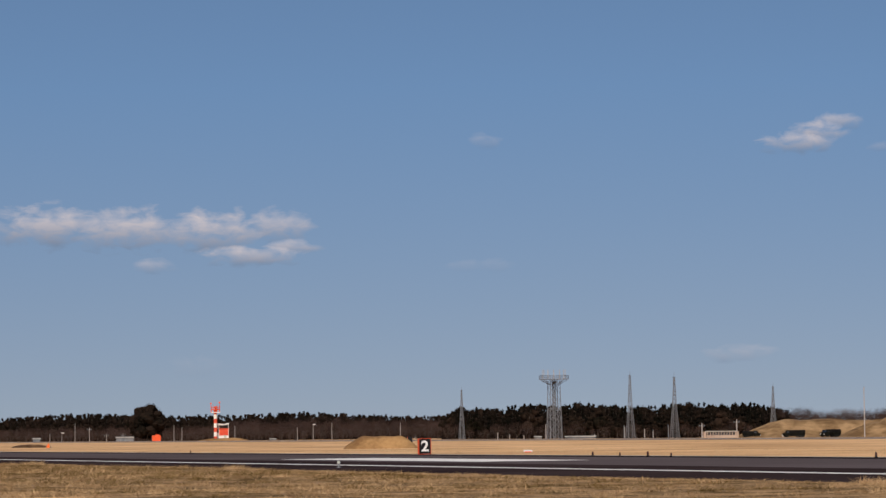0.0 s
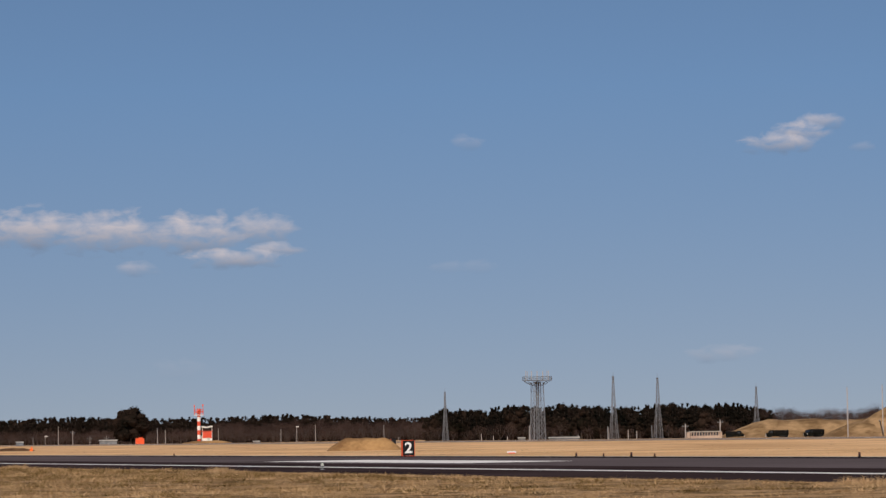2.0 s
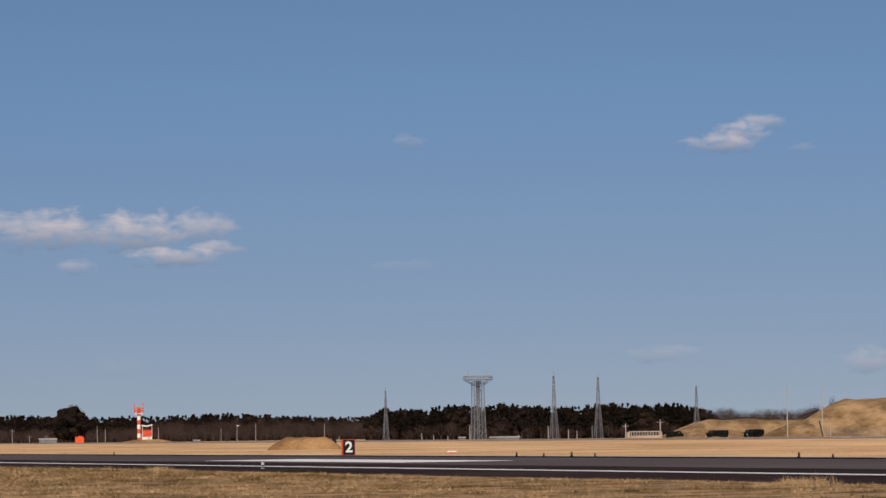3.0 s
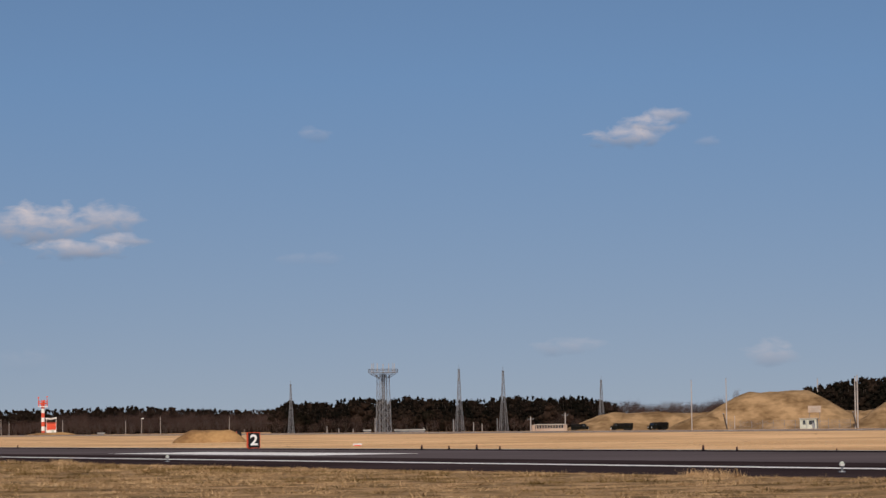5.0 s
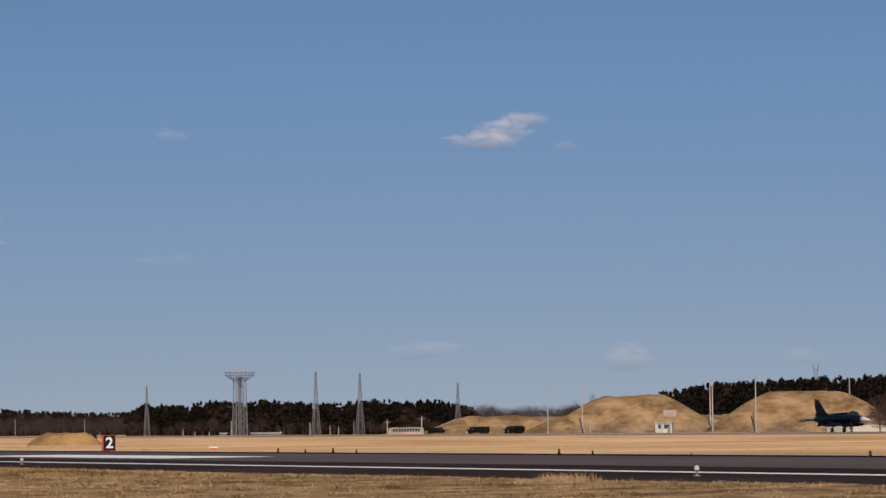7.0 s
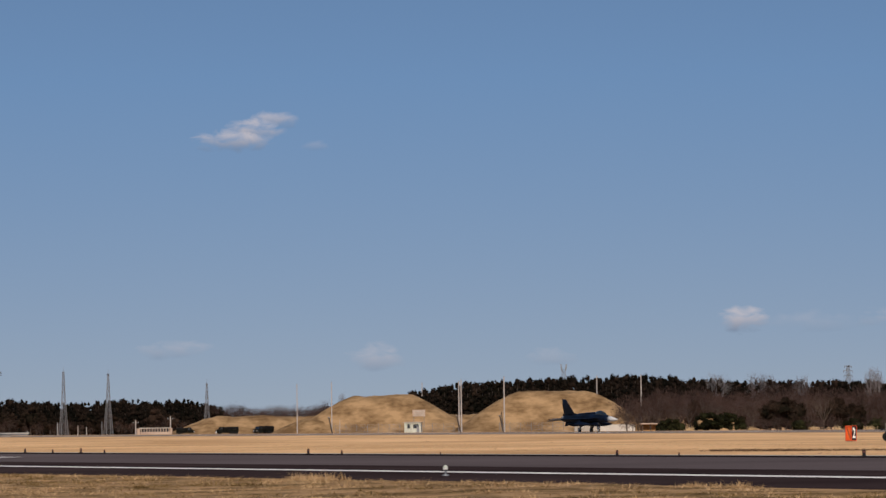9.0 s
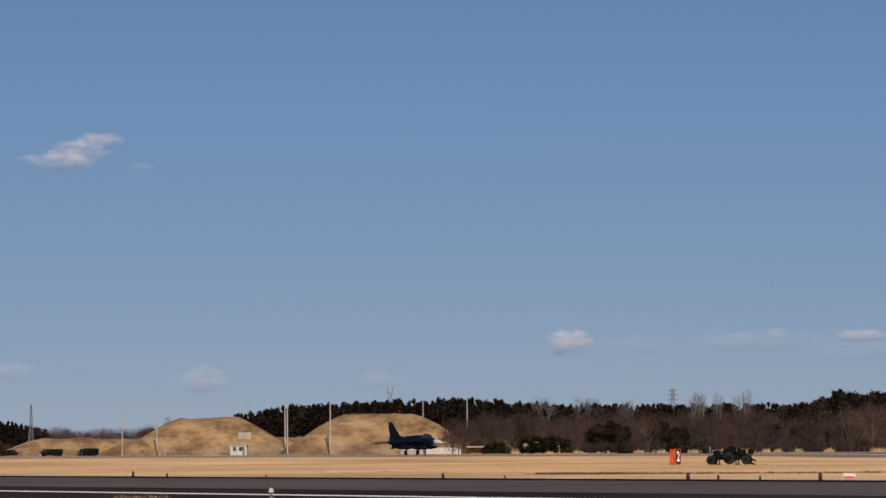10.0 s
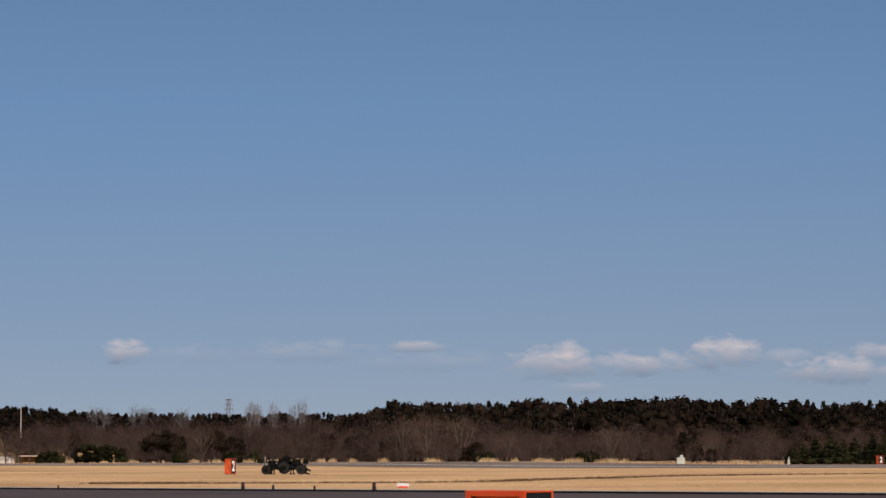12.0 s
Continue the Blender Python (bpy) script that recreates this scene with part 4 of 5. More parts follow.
stay_post(10.672, 857)
stay_post(11.462, 853)
stay_post(8.315, 862)
for b, h, arm, head in ((-6.761, 6.9, False, False), (-7.001, 3.3, False, True), (-6.500, 5.2, True, False), (-7.219, 3.0, False, False), (-6.188, 2.8, True, False),
                        (-5.886, 3.0, True, False), (-4.959, 6.0, False, False), (-4.813, 5.2, False, False), (-3.844, 5.8, False, False), (-2.406, 6.4, False, True),
                        (-2.063, 7.0, False, False), (-0.802, 6.6, False, False), (0.042, 2.2, False, False), (-0.531, 2.0, False, False), (-2.698, 5.5, False, False)):
    pole(b, 1180, h, 0.12 if h > 5 else 0.10, arm, head, "pale utility pole before the far woods")
for b, h in ((4.740, 4.6), (5.375, 5.6)):
    pole(b, 905, h, 0.22, label="short pale pole beside the long hut", arm=True)
for b, h in ((0.990, 2.2), (1.875, 4.6), (1.469, 1.4), (3.323, 3.9), (3.688, 3.2), (3.844, 2.8), (4.125, 3.0), (1.208, 1.6), (2.771, 1.8)):
    pole(b, 930, h, 0.15, label="short grey post near the antenna field")


# ---- buildings and vehicles beyond the far runway ----
def long_hut():
    root = thing("long_hut", facing(spot(5.084, 905), 6), "long low beige hut with row of dark windows", "hut")
    w = 8.3
    bm = bmesh.new(); box(bm, (0, 0, 0.35), (w, 3.0, 1.6)); part("wall", bm, "beige", root)
    bm = bmesh.new(); box(bm, (0, 0.4, 1.6), (w - 0.1, 2.0, 1.0)); part("inner_wall", bm, "black", root)
    for i in range(11):
        bm = bmesh.new(); box(bm, (-w / 2 + 0.15 + i * (w - 0.3) / 10, -1.4, 1.65), (0.24, 0.2, 1.0)); part("pier", bm, "beige", root)
    for i in range(10):
        bm = bmesh.new(); box(bm, (-w / 2 + 0.15 + (i + 0.5) * (w - 0.3) / 10, -1.36, 1.62), (0.74, 0.04, 0.9)); part("window", bm, "glass", root)
    bm = bmesh.new(); box(bm, (0, 0, 2.28), (w + 0.4, 3.5, 0.26), bevel=0.04); part("roof", bm, "concrete", root)
    for x in (-w / 2 - 0.55, w / 2 + 0.5):
        bm = bmesh.new(); box(bm, (x, 0.2, 0.95), (0.8, 2.4, 2.5)); part("end_bay", bm, "beige", root)
    return root


long_hut()


def truck(m, length, tall, label, rear=False):
    root = thing("army_truck", m, label, "truck", "parked military trucks")
    w = 2.4
    bm = bmesh.new(); box(bm, (0, 0, 0.78), (length, 0.9, 0.28)); part("chassis", bm, "black", root)
    cab = 1.9
    bm = bmesh.new()
    rings = [[(-length / 2 + x, y, z) for y, z in ((-w / 2, 0.7), (w / 2, 0.7), (w / 2 * k, t), (-w / 2 * k, t))] for x, t, k in ((0, 1.5, 0.95), (0.6, 1.65, 0.95), (0.95, 2.35, 0.86), (cab, 2.4, 0.86))]
    loft(bm, rings); part("cab", bm, "olive", root)
    bm = bmesh.new(); box(bm, (-length / 2 + 0.74, 0, 1.95), (0.08, 1.8, 0.6), pose(0, 0, 0, 0, 26, 0)); part("windscreen", bm, "glass", root)
    for y in (-1, 1):
        bm = bmesh.new(); box(bm, (-length / 2 + 1.4, y * 1.08, 1.9), (0.7, 0.05, 0.5)); part("side_window", bm, "glass", root)
        bm = bmesh.new(); bar(bm, (-length / 2 - 0.04, y * 0.8, 1.1), (-length / 2 + 0.03, y * 0.8, 1.1), 0.13, n=10); part("headlight", bm, "digit", root)
    bm = bmesh.new(); box(bm, (-length / 2 - 0.06, 0, 0.75), (0.15, w, 0.25)); part("bumper", bm, "white" if not rear else "olive", root)
    bed = length - cab - 0.15
    bx = -length / 2 + cab + 0.15 + bed / 2
    bm = bmesh.new(); box(bm, (bx, 0, 1.25), (bed, w, 0.65)); part("bed", bm, "olive", root)
    bm = bmesh.new()
    arch = [(-w / 2, 1.58), (-w / 2, tall - 0.35), (-w * 0.36, tall - 0.06), (0, tall), (w * 0.36, tall - 0.06), (w / 2, tall - 0.35), (w / 2, 1.58)]
    n = 6
    loft(bm, [[(bx - bed / 2 + bed * i / n, y, z + (0.0 if i % 2 == 0 or z < 2 else -0.05)) for y, z in arch] for i in range(n + 1)])
    part("canvas_cover", bm, "canvas", root, "dark green canvas tilt")
    for x in (-length / 2 + 1.0, bx + bed * 0.05, bx + bed * 0.33):
        for y in (-1, 1):
            bm = bmesh.new(); bar(bm, (x, y * 0.85, 0.5), (x, y * 1.18, 0.5), 0.5, n=16)
            tyre = part("wheel", bm, "rubber", root)
            bm = bmesh.new(); bar(bm, (x, y * 1.17, 0.5), (x, y * 1.21, 0.5), 0.22, n=10); part("rim", bm, "olive", tyre)
    return root


truck(facing(spot(6.410, 905), 8), 6.4, 2.45, "dark olive canvas-covered military truck parked on grass")
truck(facing(spot(7.076, 900), 40), 6.0, 2.55, "dark olive military truck parked nearly end on", True)
truck(facing(spot(5.646, 912), 175), 5.2, 2.3, "olive and brown military truck parked beside the hut")


def hut(bearing, d):
    root = thing("guard_hut", facing(spot(bearing, d), -8), "small pale green concrete hut with flat roof", "hut")
    w, dp, h = 4.6, 3.4, 3.0
    bm = bmesh.new(); box(bm, (0, dp / 2 - 0.1, h / 2 - 0.1), (w, 0.2, h)); part("wall", bm, "pale", root)
    for x in (-1, 1):
        bm = bmesh.new(); box(bm, (x * (w / 2 - 0.1), 0, h / 2 - 0.1), (0.2, dp - 0.42, h)); part("wall", bm, "pale", root)
    bm = bmesh.new()
    for c, s in (((-1.9, 0), 0.8), ((-0.3, 0), 0.9), ((2.0, 0), 0.6)):
        box(bm, (c[0], -dp / 2 + 0.1, h / 2 - 0.1), (s, 0.2, h))
    for x, wd in ((-1.1, 0.7), (0.925, 1.55)):
        box(bm, (x, -dp / 2 + 0.1, 0.35), (wd - 0.01, 0.2, 1.9)); box(bm, (x, -dp / 2 + 0.1, 2.7), (wd - 0.01, 0.2, 0.4))
    part("front_wall", bm, "pale", root)
    for x, wd in ((-1.1, 0.7), (0.925, 1.55)):
        bm = bmesh.new(); box(bm, (x, -dp / 2 + 0.14, 1.9), (wd, 0.04, 1.2)); part("window", bm, "glass", root)
    bm = bmesh.new(); box(bm, (0, 0, h + 0.02), (w + 0.5, dp + 0.6, 0.22), bevel=0.03); part("roof", bm, "concrete", root)
    bm = bmesh.new(); box(bm, (1.5, -dp / 2 - 0.03, 0.9), (0.8, 0.06, 1.9)); part("door", bm, "steel", root)
    return root


hut(9.834, 868)


def board(m, w, h, z, label):
    root = thing("notice_board", m, label, "sign board")
    bm = bmesh.new(); box(bm, (0, 0, z), (w, 0.12, h), bevel=0.02); part("panel", bm, "beige", root)
    for i in range(3):
        bm = bmesh.new(); box(bm, (0.1, -0.07, z + h * (0.28 - 0.28 * i)), (w * 0.8, 0.02, h * 0.1)); part("bar", bm, "concrete", root)
    for x in (-1, 1):
        bm = bmesh.new(); bar(bm, (x * w * 0.4, 0.08, -0.5), (x * w * 0.4, 0.08, z), 0.08); part("post", bm, "steel", root)
    return root


board(facing(spot(9.938, 876, 1.6), 4), 3.6, 1.9, 4.0, "weathered pale board on posts behind a hut")


def fence(b0, b1, d0, d1, n, tall):
    a, c = spot(b0, d0), spot(b1, d1)
    root = thing("wire_fence", Matrix.Translation(a), "thin grey wire fence with pale posts", "fence")
    pts = []
    for i in range(n + 1):
        v = a + (c - a) * i / n
        v.z = height(v.dot(U), v.dot(N))
        pts.append(v - a)
        bm = bmesh.new(); bar(bm, pts[-1] - Vector((0, 0, 0.2)), pts[-1] + Vector((0, 0, tall * (1.0 + 0.06 * math.sin(i * 2.3)))), 0.06, 0.05, 6); part("post", bm, "steel", root)
    for k in range(7):
        bm = bmesh.new()
        for p, q in zip(pts, pts[1:]):
            z = Vector((0, 0, tall * (k + 0.8) / 7.4))
            bar(bm, p + z, q + z, 0.022, n=3)
        part("wire", bm, "steel", root)
    return root


fence(8.396, 10.584, 858, 852, 11, 2.7)
fence(11.417, 12.793, 850, 846, 7, 2.7)


def wall_run(b0, b1, d, tall, mat, label):
    a, c = spot(b0, d), spot(b1, d - 4)
    mid, v = (a + c) / 2, c - a
    root = thing("concrete_wall", Matrix.Translation(mid) @ pose(0, 0, 0, 0, 0, math.degrees(math.atan2(v.y, v.x))), label, "wall", "concrete walls")
    n = max(2, round(v.length / 2.4))
    for i in range(n):
        bm = bmesh.new(); box(bm, ((i + 0.5) / n * v.length - v.length / 2, 0, tall / 2 - 0.1), (v.length / n - 0.03, 0.25, tall), bevel=0.02)
        part("panel", bm, mat, root)
    bm = bmesh.new(); box(bm, (0, 0, tall - 0.06), (v.length, 0.36, 0.12)); part("coping", bm, "concrete", root)
    return root


wall_run(12.803, 13.251, 842, 1.9, "concrete", "low grey concrete wall before an earth bank")
wall_run(13.261, 13.907, 838, 1.85, "limewash", "low whitewashed concrete wall before an earth bank")


def low_shed(bearing, d):
    root = thing("low_shed", facing(spot(bearing, d), 5), "low open shed with flat brown roof", "shed")
    bm = bmesh.new(); box(bm, (0, 0, 2.0), (5.6, 4.0, 0.28), bevel=0.04); part("roof", bm, "beige", root)
    for x in (-2.5, -0.8, 0.9, 2.5):
        bm = bmesh.new(); box(bm, (x, -1.7, 0.9), (0.2, 0.2, 2.0)); part("post", bm, "bark", root)
    bm = bmesh.new(); box(bm, (0, 1.8, 0.9), (5.2, 0.2, 2.0)); part("back_wall", bm, "earth", root)
    bm = bmesh.new(); box(bm, (0, -1.5, 0.3), (5.0, 0.3, 0.8)); part("rail", bm, "earth", root)
    return root


low_shed(14.25, 662)


def container(bearing, d, w, h, mat, label, category="container"):
    root = thing("storage_container", facing(spot(bearing, d), 6), label, category)
    bm = bmesh.new(); box(bm, (0, 0, h / 2 - 0.05), (w, w * 0.7, h), bevel=0.05); part("body", bm, mat, root)
    for x in (-0.3, 0.0, 0.3):
        bm = bmesh.new(); box(bm, (x * w, -w * 0.355, h / 2), (0.08, 0.05, h * 0.86)); part("rib", bm, mat, root)
    bm = bmesh.new(); box(bm, (0.1 * w, 0, h + 0.1), (w * 0.4, w * 0.4, 0.3)); part("hatch", bm, mat, root)
    return root


container(-5.282, 1120, 3.0, 2.1, "orange_dark", "bright orange storage tank before a large tree")
container(-7.251, 505, 0.5, 0.45, "orange", "orange marker drum on turned earth", "drum")
container(26.116, 394, 1.0, 0.9, "pale", "small white cabinet on grass beside the thicket", "cabinet")
container(28.085, 383, 0.3, 0.7, "pale", "short white cabinet on grass", "cabinet")


def shed_roof(bearing, d, w, h, label):
    root = thing("low_building", facing(spot(bearing, d)), label, "building", "low far buildings")
    bm = bmesh.new(); box(bm, (0, 0, h * 0.35), (w, 4, h * 0.75)); part("wall", bm, "steel_dark", root)
    bm = bmesh.new()
    loft(bm, [[(x, y, z) for y, z in ((-2.3, h * 0.72), (2.3, h * 0.72), (2.3, h * 0.78), (0, h), (-2.3, h * 0.78))] for x in (-w / 2 - 0.2, w / 2 + 0.2)])
    part("roof", bm, "concrete", root)
    return root


shed_roof(-5.855, 1150, 6.4, 1.7, "low pale-roofed building beneath a large tree")
shed_roof(-7.459, 1150, 2.6, 1.5, "tiny low white building far off")
shed_roof(2.511, 930, 9.0, 1.3, "long low white-roofed building behind the masts")
shed_roof(-3.146, 1180, 2.4, 1.2, "small grey building before the far woods")
shed_roof(1.729, 930, 2.0, 1.2, "small white building at the tower foot")


# ---- towed gun on the grass ----
def towed_gun():
    root = thing("anti_aircraft_gun", facing(spot(18.835, 242), -6), "dark green towed anti-aircraft gun under covers on grass", "artillery gun")
    bm = bmesh.new(); box(bm, (0, 0, 0.48), (3.1, 0.28, 0.22), bevel=0.03); box(bm, (-0.2, 0, 0.46), (0.4, 1.7, 0.2)); box(bm, (0.9, 0, 0.46), (0.35, 1.6, 0.2))
    part("carriage", bm, "olive", root)
    for x in (-1.35, 1.35):
        for y in (-0.75, 0.75):
            bm = bmesh.new(); bar(bm, (x, y - 0.12, 0.36), (x, y + 0.12, 0.36), 0.36, n=18)
            w = part("wheel", bm, "rubber", root)
            bm = bmesh.new(); bar(bm, (x, y - 0.14, 0.36), (x, y + 0.14, 0.36), 0.15, n=10); part("hub", bm, "olive", w)
    bm = bmesh.new(); bar(bm, (0, 0, 0.5), (0, 0, 0.85), 0.45, 0.38, 16); part("turntable", bm, "olive", root)
    bm = bmesh.new()
    for y in (-0.42, 0.42):
        box(bm, (0.05, y, 1.0), (0.9, 0.08, 0.55), pose(0, 0, 0, 0, -12, 0), 0.02)
    part("side_plate", bm, "olive", root)
    bm = bmesh.new(); bmesh.ops.create_uvsphere(bm, u_segments=14, v_segments=9, radius=0.5, matrix=pose(0.12, 0, 1.12) @ Matrix.Diagonal((0.62, 0.7, 0.74, 1)))
    for v in bm.verts:
        v.co += v.normal * 0.06 * noise.noise(v.co * 3.0)
    part("canvas_cover", bm, "canvas", root, "lumpy dark canvas cover", smooth=True)
    for y in (-0.16, 0.16):
        bm = bmesh.new(); bar(bm, (-0.3, y, 1.0), (-1.75, y, 0.92), 0.06, 0.04, 10); bar(bm, (-1.75, y, 0.92), (-1.95, y, 0.91), 0.065, n=10); part("barrel", bm, "black", root)
    for y in (-0.62, 0.62):
        bm = bmesh.new(); box(bm, (0.5, y, 0.95), (0.42, 0.36, 0.06), bevel=0.02); box(bm, (0.7, y, 1.12), (0.06, 0.36, 0.36), pose(0, 0, 0, 0, 12, 0), 0.02); part("seat", bm, "olive", root)
    bm = bmesh.new(); bar(bm, (1.5, 0, 0.5), (2.0, 0, 0.3), 0.07, 0.05, 8); bar(bm, (1.95, -0.08, 0.3), (1.95, 0.08, 0.3), 0.1, n=8); part("tow_bar", bm, "olive", root)
    for x, y in ((-0.9, -0.9), (0.6, -0.95), (-0.9, 0.9), (0.6, 0.95)):
        bm = bmesh.new(); bar(bm, (x * 0.6, y * 0.5, 0.5), (x, y, 0.5), 0.06, n=8); bar(bm, (x, y, 0.7), (x, y, 0.05), 0.05, n=8); bar(bm, (x, y, 0.06), (x, y, -0.02), 0.16, n=10); part("outrigger", bm, "olive", root)
    bm = bmesh.new(); bar(bm, (0.05, -0.62, 0.5), (0.05, -0.48, 0.5), 0.48, n=20); spare = part("spare_wheel", bm, "rubber", root)
    bm = bmesh.new(); bar(bm, (0.05, -0.64, 0.5), (0.05, -0.61, 0.5), 0.2, n=12); part("hub", bm, "olive", spare)
    bm = bmesh.new(); bar(bm, (-1.5, -0.3, 0.5), (-1.45, -0.3, 1.32), 0.03, n=6); box(bm, (-1.45, -0.3, 1.34), (0.1, 0.08, 0.1)); part("aiming_post", bm, "concrete", root, "pale thin post with a light tip")
    bm = bmesh.new(); box(bm, (1.68, -0.2, 0.98), (0.42, 0.5, 0.34), pose(0, 0, 0, 0, 10, 0), 0.04); bar(bm, (1.6, -0.2, 0.5), (1.66, -0.2, 0.85), 0.05, n=6); part("control_box", bm, "olive", root)
    bm = bmesh.new(); bar(bm, (1.7, -0.6, 0.1), (2.05, -0.7, 0.02), 0.06, 0.05, 8); box(bm, (1.3, -0.5, 0.62), (0.9, 0.3, 0.1), pose(0, 0, 0, 0, -8, 0), 0.02); part("trail", bm, "olive", root)
    bm = bmesh.new(); box(bm, (0.1, 0.05, 0.68), (1.25, 0.9, 0.62), pose(0, 0, 0, 0, 4, 0), 0.08); part("breech_housing", bm, "canvas", root)
    bm = bmesh.new(); box(bm, (-0.95, 0, 0.62), (0.9, 0.6, 0.3), pose(0, 0, 0, 0, -6, 0), 0.05); part("tool_chest", bm, "olive", root)
    bm = bmesh.new(); box(bm, (1.05, 0.1, 0.66), (0.8, 0.7, 0.42), pose(0, 0, 0, 0, 9, 0), 0.06); part("tool_chest", bm, "canvas", root)
    for x, z in ((-0.95, 0.85), (1.0, 0.95)):
        bm = bmesh.new(); box(bm, (x, -0.1, z), (0.55, 0.7, 0.42), bevel=0.06); part("ammunition_box", bm, "olive", root)
    for i in range(9):
        x = -1.5 + 0.36 * i
        bm = bmesh.new(); bar(bm, (x, -0.5, 0.5), (x + 0.12 * math.sin(i * 2.1), -0.55, 0.95 + 0.22 * math.sin(i * 3.7)), 0.035, n=6); part("lever", bm, "black", root)
    bm = bmesh.new(); bar(bm, (-0.75, -0.4, 0.9), (-0.75, -0.4, 1.38), 0.04, n=6); box(bm, (-0.72, -0.4, 1.38), (0.26, 0.1, 0.18)); part("sight", bm, "black", root)
    bm = bmesh.new(); bar(bm, (1.15, 0.2, 0.9), (1.2, 0.2, 1.32), 0.05, n=6); box(bm, (1.2, 0.2, 1.3), (0.3, 0.3, 0.1)); part("bracket", bm, "black", root)
    return root


towed_gun()
pole(18.501, 246, 0.62, 0.05, label="short white marker post beside the gun")


# ---- the fighter jet on the far runway ----
def fighter_jet():
    m = Matrix.Translation(spot(13.06, 493.6, 0.05)) @ pose(0, 0, 0, 0, 0, math.degrees(math.atan2(-U.y, -U.x)))
    root = thing("fighter_jet", m, "dark blue camouflaged single-engine fighter jet with pale grey nose", "aircraft")

    def body(sections, n=18, flat=0.0):
        bm = bmesh.new()
        rings = []
        for x, zc, hw, hh in sections:
            ring = []
            for k in range(n):
                a = 2 * math.pi * k / n
                c, s_ = math.cos(a), math.sin(a)
                ring.append((x, hw * math.copysign(abs(c) ** (1 - flat), c), zc + hh * math.copysign(abs(s_) ** (1 - flat), s_)))
            rings.append(ring)
        return loft(bm, rings)

    part("fuselage", body([(5.75, 2.02, 0.47, 0.46), (5.0, 2.08, 0.55, 0.56), (4.0, 2.14, 0.60, 0.64), (3.0, 2.16, 0.66, 0.68), (2.0, 2.14, 0.80, 0.70), (0.8, 2.12, 1.0, 0.72),
                           (-1.0, 2.10, 1.08, 0.72), (-3.0, 2.10, 1.02, 0.70), (-4.6, 2.10, 0.82, 0.66), (-5.8, 2.12, 0.66, 0.62), (-6.4, 2.12, 0.58, 0.56)], 20, 0.12), "jet", root, smooth=True)
    part("radome", body([(8.0, 1.88, 0.03, 0.03), (7.7, 1.89, 0.12, 0.12), (7.1, 1.93, 0.27, 0.26), (6.4, 1.98, 0.40, 0.38), (5.76, 2.02, 0.472, 0.462)], 18), "radome", root, "pale grey nose cone", smooth=True)
    part("pitot_tube", bar(bmesh.new(), (8.0, 0, 1.88), (8.7, 0, 1.86), 0.03, 0.015, 6), "steel_dark", root)
    part("nozzle", body([(-6.4, 2.12, 0.55, 0.53), (-6.9, 2.12, 0.50, 0.49), (-7.25, 2.12, 0.42, 0.42)], 16), "steel_dark", root, "dark metal engine nozzle", smooth=True)
    part("spine", body([(2.2, 2.85, 0.25, 0.2), (1.4, 2.88, 0.42, 0.28), (-0.5, 2.80, 0.45, 0.28), (-2.8, 2.68, 0.40, 0.26), (-5.2, 2.5, 0.3, 0.22)], 12), "jet", root, smooth=True)
    canopy = part("canopy", body([(5.05, 2.50, 0.06, 0.05), (4.6, 2.62, 0.30, 0.26), (4.0, 2.74, 0.42, 0.50), (3.3, 2.78, 0.45, 0.58), (2.6, 2.80, 0.40, 0.48), (2.0, 2.80, 0.26, 0.26)], 16), "glass", root, "dark tinted glass canopy", smooth=True)
    bm = bmesh.new()
    for x, hw, hh, zc in ((4.25, 0.37, 0.40, 2.69), (3.0, 0.42, 0.49, 2.77)):
        for k in range(12):
            a, b = math.pi * k / 12, math.pi * (k + 1) / 12
            bar(bm, (x, (hw + 0.01) * math.cos(a), zc + (hh + 0.01) * math.sin(a)), (x, (hw + 0.01) * math.cos(b), zc + (hh + 0.01) * math.sin(b)), 0.03, n=4)
    part("canopy_frame", bm, "jet", canopy)
    part("air_intake", body([(3.3, 1.25, 0.50, 0.30), (3.0, 1.22, 0.58, 0.36), (1.0, 1.28, 0.66, 0.42), (-1.0, 1.45, 0.72, 0.42), (-3.0, 1.65, 0.6, 0.3)], 16, 0.2), "jet", root, smooth=True)
    # black disc paints the shaded inside onto the closed intake front
    part("intake_mouth", body([(3.34, 1.25, 0.44, 0.25), (3.30, 1.25, 0.44, 0.25)], 16, 0.2), "black", root)

    def plate(name, pts, thick, mat="jet", parent=root, label=""):
        """A thin lifting surface: outline points, thinned to its edges."""
        bm = bmesh.new()
        c = sum((Vector(p) for p in pts), Vector()) / len(pts)
        nrm = (Vector(pts[1]) - Vector(pts[0])).cross(Vector(pts[2]) - Vector(pts[0])).normalized()
        ring = [bm.verts.new(p) for p in pts]
        for sgn in (-1, 1):
            inner = [bm.verts.new(Vector(p) * 0.8 + c * 0.2 + nrm * sgn * thick / 2) for p in pts]
            bm.faces.new(inner)
            for i in range(len(pts)):
                j = (i + 1) % len(pts)
                bm.faces.new((ring[i], ring[j], inner[j], inner[i]))
        bmesh.ops.recalc_face_normals(bm, faces=bm.faces)
        return part(name, bm, mat, parent, label)

